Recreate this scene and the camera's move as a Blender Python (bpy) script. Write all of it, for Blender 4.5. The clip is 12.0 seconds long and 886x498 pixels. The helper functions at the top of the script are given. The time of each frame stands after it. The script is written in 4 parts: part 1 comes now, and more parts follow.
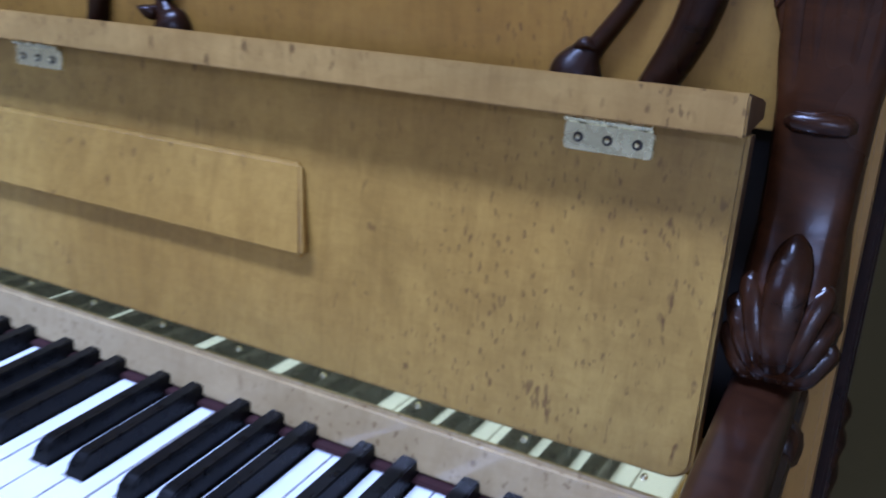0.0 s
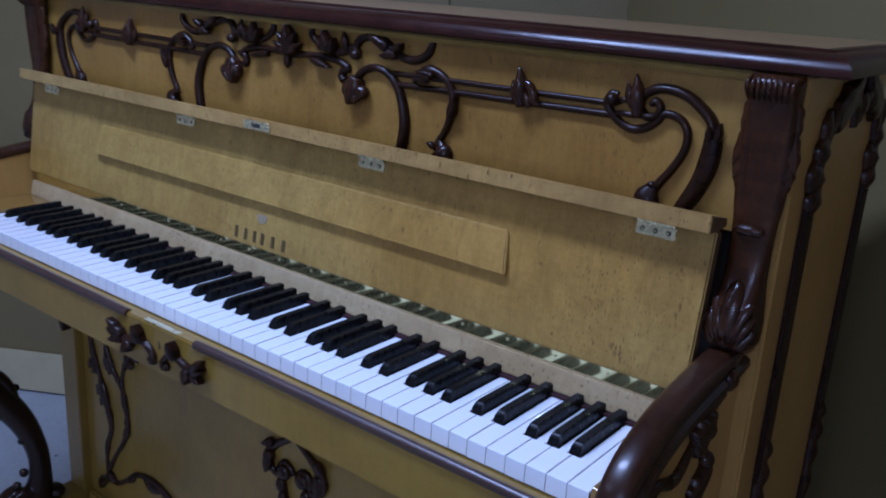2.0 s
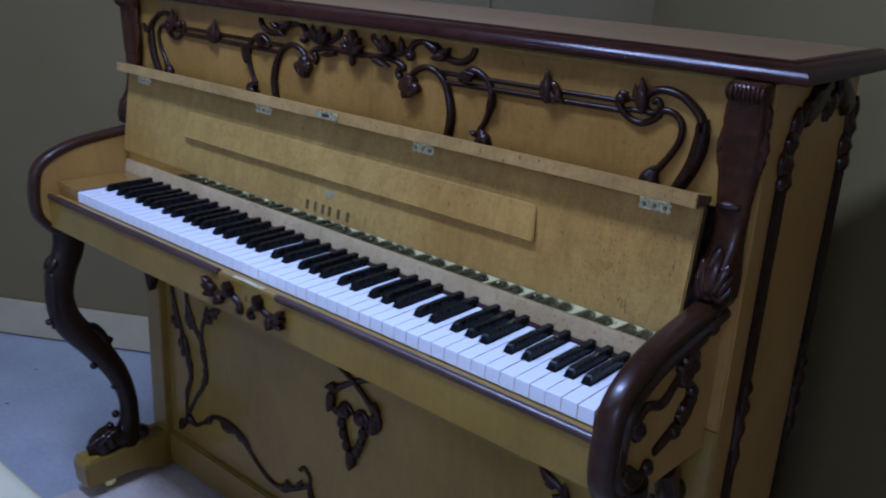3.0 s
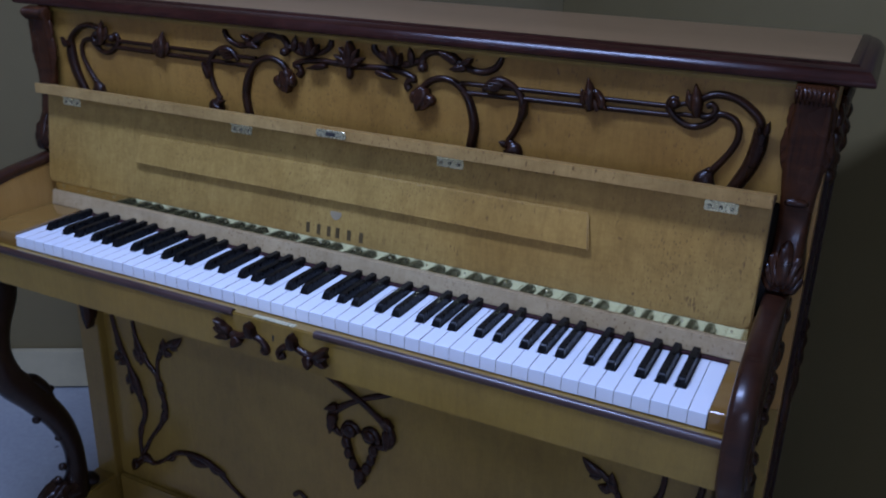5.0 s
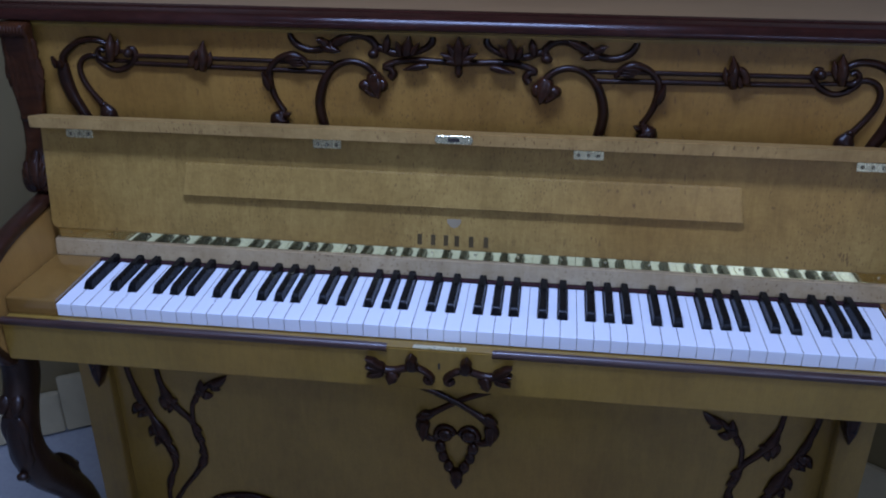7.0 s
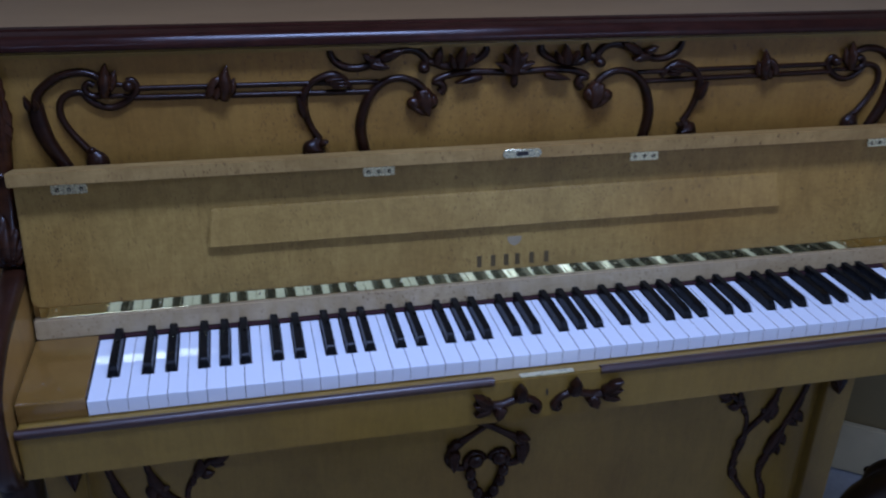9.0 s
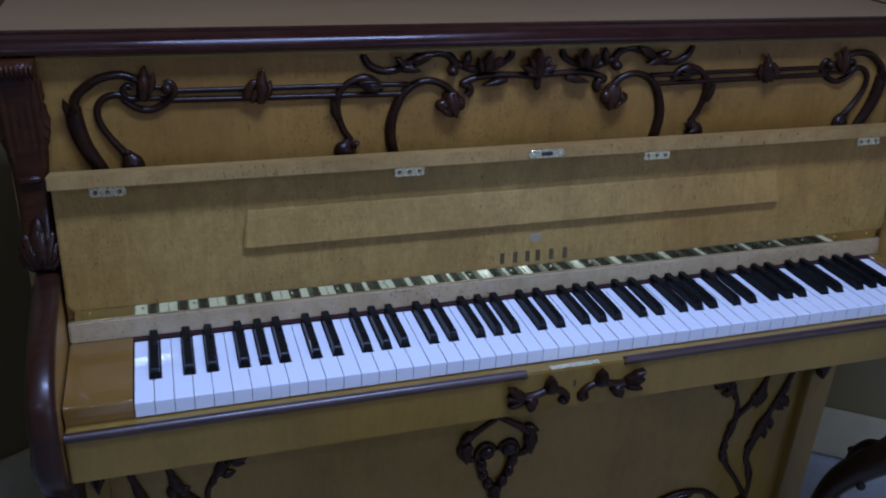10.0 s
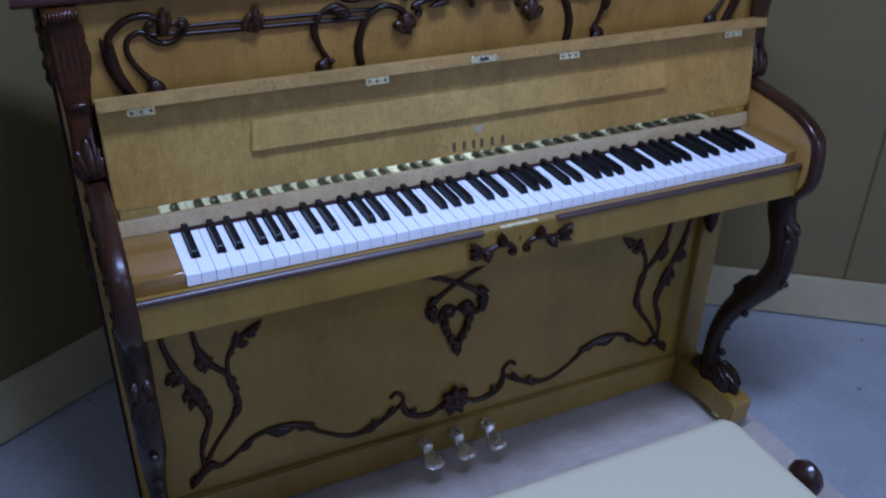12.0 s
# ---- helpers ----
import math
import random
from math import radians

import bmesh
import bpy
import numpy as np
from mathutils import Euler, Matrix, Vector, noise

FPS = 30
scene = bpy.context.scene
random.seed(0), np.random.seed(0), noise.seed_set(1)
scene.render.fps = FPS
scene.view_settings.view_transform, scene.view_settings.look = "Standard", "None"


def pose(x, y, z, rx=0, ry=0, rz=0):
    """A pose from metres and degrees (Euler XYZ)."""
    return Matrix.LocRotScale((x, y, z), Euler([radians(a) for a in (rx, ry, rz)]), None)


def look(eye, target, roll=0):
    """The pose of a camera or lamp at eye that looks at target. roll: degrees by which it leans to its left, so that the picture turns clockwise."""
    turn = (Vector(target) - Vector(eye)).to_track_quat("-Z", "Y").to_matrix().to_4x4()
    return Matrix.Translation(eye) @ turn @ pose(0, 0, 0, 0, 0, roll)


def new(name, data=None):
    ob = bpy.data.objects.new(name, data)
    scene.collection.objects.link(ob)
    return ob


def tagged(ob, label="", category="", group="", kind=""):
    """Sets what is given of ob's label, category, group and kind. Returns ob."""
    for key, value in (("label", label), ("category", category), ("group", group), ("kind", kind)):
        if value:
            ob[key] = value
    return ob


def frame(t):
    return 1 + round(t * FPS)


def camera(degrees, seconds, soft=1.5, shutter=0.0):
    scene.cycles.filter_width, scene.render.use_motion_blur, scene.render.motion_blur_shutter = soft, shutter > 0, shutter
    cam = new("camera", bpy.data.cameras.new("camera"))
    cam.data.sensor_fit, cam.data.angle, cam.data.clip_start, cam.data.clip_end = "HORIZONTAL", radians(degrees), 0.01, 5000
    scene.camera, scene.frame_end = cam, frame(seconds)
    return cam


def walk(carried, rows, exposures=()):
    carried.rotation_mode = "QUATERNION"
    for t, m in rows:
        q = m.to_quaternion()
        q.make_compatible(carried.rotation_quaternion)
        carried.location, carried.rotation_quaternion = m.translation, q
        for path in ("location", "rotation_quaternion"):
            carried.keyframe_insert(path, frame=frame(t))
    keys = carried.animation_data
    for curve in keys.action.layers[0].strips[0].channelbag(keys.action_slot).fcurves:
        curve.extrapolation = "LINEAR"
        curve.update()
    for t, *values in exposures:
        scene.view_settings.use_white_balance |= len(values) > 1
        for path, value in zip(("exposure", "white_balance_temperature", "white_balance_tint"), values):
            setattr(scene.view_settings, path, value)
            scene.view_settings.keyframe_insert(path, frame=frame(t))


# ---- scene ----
cam = camera(53.6, 12.0, 1.9, 0.4)
PATH = [
    (0, (0.692, -0.221, 1.045), (-0.193, 1.42, 0.322), 1.5),
    (0.5, (0.742, -0.304, 1.064), (-0.335, 1.243, 0.395), 2.6),
    (1, (0.801, -0.376, 1.112), (-0.349, 1.135, 0.483), 2.3),
    (1.5, (0.853, -0.51, 1.131), (-0.268, 1.027, 0.513), 3.9),
    (2, (0.925, -0.653, 1.18), (-0.238, 0.864, 0.591), 3.5),
    (2.5, (0.99, -0.747, 1.208), (-0.192, 0.75, 0.608), 3.9),
    (3, (1.058, -0.822, 1.238), (-0.163, 0.625, 0.593), 3.2),
    (3.2, (1.065, -0.866, 1.247), (-0.171, 0.58, 0.629), 2.6),
    (4.8, (0.772, -0.992, 1.299), (-0.115, 0.643, 0.565), 2.2),
    (5, (0.726, -0.977, 1.304), (-0.097, 0.695, 0.578), 1.6),
    (5.5, (0.595, -0.969, 1.311), (-0.1, 0.721, 0.498), 1.2),
    (6, (0.441, -1.036, 1.331), (-0.031, 0.739, 0.54), 0.4),
    (6.5, (0.274, -1.073, 1.366), (-0.112, 0.698, 0.52), -0.0),
    (8.3, (-0.265, -1.031, 1.394), (0.057, 0.733, 0.507), 0.7),
    (8.5, (-0.316, -1.032, 1.355), (0.043, 0.748, 0.516), 0.8),
    (9, (-0.405, -0.946, 1.373), (0.025, 0.804, 0.505), 1.6),
    (9.5, (-0.468, -0.898, 1.36), (-0.037, 0.856, 0.5), 1.1),
    (10, (-0.544, -0.939, 1.386), (0.033, 0.766, 0.515), 3.0),
    (10.5, (-0.632, -1.022, 1.413), (0.0, 0.686, 0.588), 2.0),
    (11, (-0.669, -1.094, 1.429), (-0.123, 0.607, 0.531), 1.7),
    (11.5, (-0.727, -1.149, 1.446), (-0.013, 0.474, 0.521), 3.3),
    (12, (-0.744, -1.213, 1.46), (-0.004, 0.353, 0.459), 1.2),
]
EXPOSURES = [
    (0, 0.84, 5000, 14),
    (0.5, 0.67, 5000, 14),
    (1, 0.38, 5000, 14),
    (1.5, 0.18, 5000, 14),
    (2, 0.20, 5000, 14),
    (3, 0.18, 5000, 14),
    (5, -0.06, 5000, 14),
    (6, -0.12, 5000, 14),
    (8.5, -0.31, 5000, 14),
    (9.5, -0.39, 5000, 14),
    (10.5, -0.19, 5000, 14),
    (12, 0.13, 5000, 14),
]
walk(cam, [(t, look(eye, target, roll)) for t, eye, target, roll in PATH], EXPOSURES)

# ---- world, light ----
world = bpy.data.worlds.new("room_world")
scene.world = world
world.use_nodes = True
world.node_tree.nodes["Background"].inputs[0].default_value = (0.75, 0.85, 1.0, 1)
world.node_tree.nodes["Background"].inputs[1].default_value = 0.01

LAMP_COLOUR = (0.624, 0.700, 1.0)


def tube_lamp(name, x, y, z, length, width, watts):
    data = bpy.data.lights.new(name, "AREA")
    data.shape, data.size, data.size_y = "RECTANGLE", length, width
    data.energy, data.color = watts, LAMP_COLOUR
    ob = new(name, data)
    ob.location = (x, y, z)
    return ob


tube_lamp("tube_light", -0.15, -0.45, 2.45, 0.80, 0.24, 34.5)
tube_lamp("tube_light", 1.45, -3.25, 2.20, 1.20, 0.05, 40)
tube_lamp("tube_light", -0.98, -1.778, 2.20, 0.76, 0.05, 7)


# ---- materials ----
def material(name):
    m = bpy.data.materials.new(name)
    m.use_nodes = True
    nt = m.node_tree
    return m, nt, nt.nodes["Principled BSDF"]


def node(nt, kind, **inputs):
    n = nt.nodes.new(kind)
    for key, value in inputs.items():
        n.inputs[key.replace("_", " ")].default_value = value
    return n


def ramp(nt, stops):
    n = nt.nodes.new("ShaderNodeValToRGB")
    els = n.color_ramp.elements
    while len(els) < len(stops):
        els.new(0.5)
    for e, (p, c) in zip(els, stops):
        e.position, e.color = p, (*c, 1)
    return n


def mapped(nt, scale, coord="Object", rot=(0, 0, 0)):
    tc = nt.nodes.new("ShaderNodeTexCoord")
    mp = nt.nodes.new("ShaderNodeMapping")
    mp.inputs["Scale"].default_value = scale
    mp.inputs["Rotation"].default_value = rot
    nt.links.new(tc.outputs[coord], mp.inputs["Vector"])
    return mp.outputs["Vector"]


def mix(nt, a, b, factor, mode="MIX"):
    n = nt.nodes.new("ShaderNodeMix")
    n.data_type, n.blend_type = "RGBA", mode
    for socket, value in ((n.inputs[0], factor), (n.inputs[6], a), (n.inputs[7], b)):
        if hasattr(value, "links"):
            nt.links.new(value, socket)
        elif isinstance(value, tuple):
            socket.default_value = (*value, 1)
        else:
            socket.default_value = value
    return n.outputs[2]


def bump(nt, shader, height, strength, distance):
    n = nt.nodes.new("ShaderNodeBump")
    n.inputs["Strength"].default_value, n.inputs["Distance"].default_value = strength, distance
    nt.links.new(height, n.inputs["Height"])
    nt.links.new(n.outputs["Normal"], shader.inputs["Normal"])


def birdseye(name, light, dark, rough, flecks=1.0, stretch=(1, 1, 1), figure=0.4, coat=0.05, gloss=0.38):
    """Figured maple veneer: soft vertical flames, cloudy quilted patches and small dark eyes."""
    m, nt, sh = material(name)
    sx, sy, sz = stretch

    def noise_at(scale, detail, roughness, distort=0.0):
        n = node(nt, "ShaderNodeTexNoise", Scale=1.0, Detail=detail, Roughness=roughness, Distortion=distort)
        nt.links.new(mapped(nt, (scale[0] * sx, scale[1] * sy, scale[2] * sz)), n.inputs["Vector"])
        return n.outputs["Fac"]

    def toned(fac, stops):
        r = ramp(nt, stops)
        nt.links.new(fac, r.inputs["Fac"])
        return r.outputs["Color"]

    white = (1.0, 1.0, 1.0)
    colour = toned(noise_at((6, 6, 4), 4.0, 0.6), [(0.3, dark), (0.7, light)])
    warm = noise_at((2.3, 2.3, 2.9), 2.0, 0.5)
    colour = mix(nt, colour, toned(warm, [(0.42, white), (0.64, (1.0, 0.84, 0.62))]), figure, "MULTIPLY")
    cloud = noise_at((21, 21, 13), 5.0, 0.62, 0.8)
    colour = mix(nt, colour, toned(cloud, [(0.34, (0.62, 0.57, 0.50)), (0.62, white)]), figure * 0.75, "MULTIPLY")
    flame = noise_at((75, 75, 10), 3.0, 0.58, 1.6)
    colour = mix(nt, colour, toned(flame, [(0.36, (0.68, 0.64, 0.56)), (0.60, white)]), 0.10 + 0.38 * figure, "MULTIPLY")
    quilt = noise_at((95, 95, 85), 2.5, 0.55, 0.9)
    colour = mix(nt, colour, toned(quilt, [(0.36, (0.66, 0.61, 0.54)), (0.60, white)]), figure * 0.30, "MULTIPLY")
    ripple = noise_at((62, 62, 170), 2.5, 0.6, 0.5)
    colour = mix(nt, colour, toned(ripple, [(0.40, (0.70, 0.63, 0.54)), (0.56, white)]), figure * 0.30, "MULTIPLY")
    grain = noise_at((420, 420, 80), 3.0, 0.7)
    colour = mix(nt, colour, toned(grain, [(0.35, (0.78, 0.76, 0.70)), (0.60, white)]), 0.16, "MULTIPLY")
    height = quilt
    for scale, edge, where, strong in (((250, 250, 100), 0.30, (6.5, 6.5, 5.0), 0.60), ((88, 88, 34), 0.185, (3.7, 3.7, 2.9), 0.82)):
        eyes = node(nt, "ShaderNodeTexVoronoi", Scale=1.0, Randomness=1.0)
        place = mapped(nt, (scale[0] * sx, scale[1] * sy, scale[2] * sz))
        wobble = node(nt, "ShaderNodeTexNoise", Scale=1.9, Detail=2.0)
        nt.links.new(place, wobble.inputs["Vector"])
        shift = nt.nodes.new("ShaderNodeVectorMath")
        shift.operation = "MULTIPLY_ADD"
        shift.inputs[1].default_value = (0.9, 0.9, 0.9)
        nt.links.new(wobble.outputs["Color"], shift.inputs[0])
        nt.links.new(place, shift.inputs[2])
        nt.links.new(shift.outputs["Vector"], eyes.inputs["Vector"])
        spot = toned(eyes.outputs["Distance"], [(edge * 0.4, white), (edge, (0, 0, 0))])
        here = toned(noise_at(where, 3.0, 0.6), [(0.40, (0, 0, 0)), (0.60, white)])
        mask = mix(nt, (0, 0, 0), mix(nt, (0, 0, 0), spot, here), strong * flecks)
        colour = mix(nt, colour, (0.105, 0.050, 0.014), mask)
        height = mix(nt, height, (0.0, 0.0, 0.0), mask)
    nt.links.new(colour, sh.inputs["Base Color"])
    sh.inputs["Roughness"].default_value = rough
    sh.inputs["Coat Weight"].default_value, sh.inputs["Coat Roughness"].default_value = coat, 0.05 if coat == 1.0 else 0.14
    sh.inputs["Specular IOR Level"].default_value = gloss
    bump(nt, sh, height, 0.14 * figure / 0.4, 0.0012)
    return m


def darkwood(name, light, dark, rough, coat, chisel=0.0, gloss=0.4):
    m, nt, sh = material(name)
    grain = node(nt, "ShaderNodeTexNoise", Scale=1.0, Detail=5.0, Roughness=0.6, Distortion=0.6)
    nt.links.new(mapped(nt, (30, 90, 90)), grain.inputs["Vector"])
    base = ramp(nt, [(0.3, dark), (0.7, light)])
    nt.links.new(grain.outputs["Fac"], base.inputs["Fac"])
    wear = node(nt, "ShaderNodeTexNoise", Scale=9.0, Detail=3.0)
    nt.links.new(mapped(nt, (1, 1, 1)), wear.inputs["Vector"])
    wr = ramp(nt, [(0.35, (0.75, 0.72, 0.7)), (0.65, (1, 1, 1))])
    nt.links.new(wear.outputs["Fac"], wr.inputs["Fac"])
    colour = mix(nt, base.outputs["Color"], wr.outputs["Color"], 0.7, "MULTIPLY")
    nt.links.new(colour, sh.inputs["Base Color"])
    rr = ramp(nt, [(0.3, (rough, rough, rough)), (0.7, (rough + 0.12, rough + 0.12, rough + 0.12))])
    nt.links.new(wear.outputs["Fac"], rr.inputs["Fac"])
    nt.links.new(rr.outputs["Color"], sh.inputs["Roughness"])
    sh.inputs["Coat Weight"].default_value, sh.inputs["Coat Roughness"].default_value = coat, 0.07
    sh.inputs["Specular IOR Level"].default_value = gloss
    if chisel:
        cuts = node(nt, "ShaderNodeTexNoise", Scale=1.0, Detail=2.0, Roughness=0.5, Distortion=0.8)
        nt.links.new(mapped(nt, (110, 110, 75)), cuts.inputs["Vector"])
        bump(nt, sh, cuts.outputs["Fac"], chisel, 0.004)
    else:
        bump(nt, sh, grain.outputs["Fac"], 0.12, 0.0008)
    return m


def plain(name, colour, rough, metal=0.0, vary=0.12, scale=25.0, relief=0.05, coat=0.0, rough_vary=0.08, gloss=0.5):
    m, nt, sh = material(name)
    n = node(nt, "ShaderNodeTexNoise", Scale=scale, Detail=4.0, Roughness=0.6)
    nt.links.new(mapped(nt, (1, 1, 1)), n.inputs["Vector"])
    lo = tuple(c * (1 - vary) for c in colour)
    hi = tuple(min(1.0, c * (1 + vary)) for c in colour)
    r = ramp(nt, [(0.3, lo), (0.7, hi)])
    nt.links.new(n.outputs["Fac"], r.inputs["Fac"])
    nt.links.new(r.outputs["Color"], sh.inputs["Base Color"])
    a, b = max(0.02, rough - rough_vary), rough + rough_vary
    rr = ramp(nt, [(0.3, (a, a, a)), (0.7, (b, b, b))])
    nt.links.new(n.outputs["Fac"], rr.inputs["Fac"])
    nt.links.new(rr.outputs["Color"], sh.inputs["Roughness"])
    sh.inputs["Metallic"].default_value = metal
    sh.inputs["Specular IOR Level"].default_value = gloss
    sh.inputs["Coat Weight"].default_value = coat
    bump(nt, sh, n.outputs["Fac"], relief, 0.001)
    return m


def concrete(name):
    m, nt, sh = material(name)
    big = node(nt, "ShaderNodeTexNoise", Scale=2.2, Detail=6.0, Roughness=0.65)
    fine = node(nt, "ShaderNodeTexNoise", Scale=70.0, Detail=4.0, Roughness=0.7)
    v = mapped(nt, (1, 1, 1))
    nt.links.new(v, big.inputs["Vector"])
    nt.links.new(v, fine.inputs["Vector"])
    a = ramp(nt, [(0.3, (0.285, 0.295, 0.30)), (0.7, (0.385, 0.395, 0.395))])
    nt.links.new(big.outputs["Fac"], a.inputs["Fac"])
    b = ramp(nt, [(0.35, (0.82, 0.82, 0.82)), (0.6, (1, 1, 1))])
    nt.links.new(fine.outputs["Fac"], b.inputs["Fac"])
    c = mix(nt, a.outputs["Color"], b.outputs["Color"], 0.6, "MULTIPLY")
    spots = node(nt, "ShaderNodeTexVoronoi", Scale=7.0)
    nt.links.new(v, spots.inputs["Vector"])
    s = ramp(nt, [(0.035, (1, 1, 1)), (0.05, (0, 0, 0))])
    nt.links.new(spots.outputs["Distance"], s.inputs["Fac"])
    c = mix(nt, c, (0.07, 0.07, 0.08), mix(nt, (0, 0, 0), s.outputs["Color"], 0.8))
    nt.links.new(c, sh.inputs["Base Color"])
    sh.inputs["Roughness"].default_value = 0.6
    bump(nt, sh, fine.outputs["Fac"], 0.15, 0.001)
    return m


MAPLE = birdseye("birdseye_maple", (0.4385, 0.2944, 0.07517), (0.3249, 0.2099, 0.04776), 0.42, figure=0.70)
MAPLE_AGED = birdseye("aged_birdseye_maple", (0.3348, 0.1976, 0.04018), (0.2511, 0.1423, 0.02678), 0.38, 1.25, figure=0.50, coat=0.08)
MAPLE_LIP = birdseye("maple_edge", (0.488, 0.3268, 0.1104), (0.3775, 0.2467, 0.07734), 0.42, 1.2, (0.8, 1, 1), 0.65)
MAPLE_RAIL = birdseye("polished_maple_rail", (0.57, 0.450, 0.250), (0.46, 0.355, 0.185), 0.20, 0.9, (0.6, 1, 1), 0.45, 1.0, 0.8)
MAPLE_PLAIN = birdseye("plain_maple", (0.293, 0.1917, 0.03326), (0.2257, 0.1457, 0.02376), 0.34, 0.15, figure=0.34, coat=0.25)
MAPLE_BLOCK = birdseye("polished_maple_block", (0.23, 0.130, 0.030), (0.165, 0.090, 0.019), 0.14, 0.1, figure=0.10, coat=1.0)
MAPLE_SIDE = birdseye("reddish_maple", (0.4428, 0.2592, 0.0648), (0.3348, 0.1858, 0.04428), 0.34, 0.2, figure=0.16, coat=0.15)
CONSOLE_WOOD = darkwood("brown_mahogany", (0.052, 0.0178, 0.0056), (0.027, 0.0090, 0.0030), 0.18, 0.0, 0.05, 0.24)
# maple ends painted darker to give their shade
SHADED_END = darkwood("shaded_end_grain", (0.17, 0.095, 0.044), (0.11, 0.060, 0.027), 0.40, 0.0)
MAPLE_TOP = birdseye("maple_lid", (0.250, 0.155, 0.070), (0.200, 0.122, 0.054), 0.28, 0.1, (0.3, 1, 1), 0.10)
MAHOGANY = darkwood("polished_mahogany", (0.0275, 0.0102, 0.0042), (0.0105, 0.0040, 0.0019), 0.25, 0.0, gloss=0.22)
CARVED = darkwood("carved_mahogany", (0.041, 0.0148, 0.0054), (0.017, 0.0061, 0.0025), 0.17, 0.0, 0.14, 0.30)
MOULDING = darkwood("mahogany_moulding", (0.040, 0.0145, 0.0062), (0.022, 0.0082, 0.0038), 0.24, 0.10, gloss=0.34)
# darker copy of the carved mahogany, the legs' shade put into its colour
LEG_SHADED = darkwood("shaded_mahogany", (0.0234, 0.01035, 0.0054), (0.0099, 0.00468, 0.00288), 0.26, 0.0, 0.10, 0.34)
LID_EDGE = darkwood("mahogany_lid_edge", (0.036, 0.0120, 0.0075), (0.020, 0.0072, 0.0048), 0.15, 0.0, gloss=0.18)
SLIP_EDGE = darkwood("worn_mahogany_moulding", (0.060, 0.0260, 0.0180), (0.034, 0.0150, 0.0110), 0.34, 0.10, gloss=0.8)
STRIKE = plain("strike_plate_brass", (0.82, 0.76, 0.50), 0.30, 0.85, vary=0.08, scale=120)
IVORY = plain("white_key_plastic", (0.92, 0.95, 1.0), 0.16, vary=0.012, relief=0.0, coat=1.0, rough_vary=0.05)
KEY_WOOD = plain("raw_key_wood", (0.32, 0.27, 0.21), 0.8, vary=0.2, scale=60)
EBONY = plain("black_key_wood", (0.006, 0.006, 0.006), 0.30, vary=0.3, scale=120, relief=0.015, gloss=0.15)
BRASS = plain("polished_brass", (0.82, 0.745, 0.34), 0.06, 0.90, vary=0.06, relief=0.006, rough_vary=0.02)
BRASS_OLD = plain("worn_brass", (0.80, 0.74, 0.46), 0.27, 0.90, vary=0.10, scale=180, relief=0.06)
# dark colour that paints the shade inside holes and inside the case
HOLE_SHADE = plain("painted_hole_shade", (0.03, 0.025, 0.02), 0.7)
RED_FELT = plain("dark_red_felt", (0.035, 0.008, 0.008), 0.95, vary=0.2, scale=300, relief=0.2)
INLAY = plain("dull_metal_inlay", (0.1215, 0.0855, 0.03375), 0.38, 0.5)
INLAY_PALE = plain("pale_metal_inlay", (0.36, 0.30, 0.18), 0.50, 0.4)
CONCRETE = concrete("painted_concrete")
WALL_PAINT = plain("wall_panel_paint", (0.1582, 0.1224, 0.04876), 0.46, vary=0.06, scale=3.0, relief=0.04)
# pale so that the unseen walls throw fill light back on the piano
BOUNCE_PAINT = plain("pale_bounce_paint", (0.56, 0.52, 0.44), 0.8, vary=0.05, scale=3.0, relief=0.04)
SKIRTING = plain("pale_wood_skirting", (0.42, 0.36, 0.21), 0.6, vary=0.08, scale=12)
CEILING = plain("ceiling_paint", (0.74, 0.70, 0.60), 0.9, vary=0.04)
MAT = darkwood("pale_laminate", (0.54, 0.48, 0.40), (0.45, 0.39, 0.32), 0.45, 0.0)
CREAM = plain("cream_vinyl", (0.50, 0.455, 0.290), 0.5, vary=0.03, scale=200, relief=0.05)
BENCH_WOOD = darkwood("bench_walnut", (0.040, 0.017, 0.010), (0.016, 0.007, 0.005), 0.24, 0.5)
STEEL = plain("nickel", (0.90, 0.90, 0.86), 0.24, 0.9, vary=0.08, scale=90)

# ---- mesh helpers ----
XC = -0.0275     # centre of the case; the keyboard is centred on x = 0
FLOOR = -0.042


def finish(name, bm, mat, parent=None, label="", smooth=35):
    bmesh.ops.recalc_face_normals(bm, faces=bm.faces[:])
    me = bpy.data.meshes.new(name)
    bm.to_mesh(me)
    bm.free()
    me.materials.append(mat)
    if smooth:
        me.shade_smooth()
        me.set_sharp_from_angle(angle=radians(smooth))
    ob = new(name, me)
    if parent is not None:
        ob.parent = parent
    if label:
        ob["label"] = label
    return ob


def part(name, bm, mat, parent, label="", smooth=35):
    if mat in (MAHOGANY, CARVED, LEG_SHADED, CONSOLE_WOOD) and smooth == 35:
        smooth = 80
    return finish(name, bm, mat, parent, label, smooth)


def bevel_all(bm, width, segments=2, only=None):
    edges = [e for e in (only or bm.edges) if len(e.link_faces) == 2 and e.calc_face_angle(0) > 0.5]
    bmesh.ops.bevel(bm, geom=edges, offset=width, segments=segments, affect="EDGES", clamp_overlap=True)


def box(x0, x1, y0, y1, z0, z1, bevel=0.002, segments=2, bm=None):
    own = bmesh.new()
    m = Matrix.Translation(((x0 + x1) / 2, (y0 + y1) / 2, (z0 + z1) / 2)) @ Matrix.Diagonal((abs(x1 - x0), abs(y1 - y0), abs(z1 - z0), 1))
    bmesh.ops.create_cube(own, size=1, matrix=m)
    if bevel:
        bevel_all(own, bevel, segments)
    return join(bm, own)


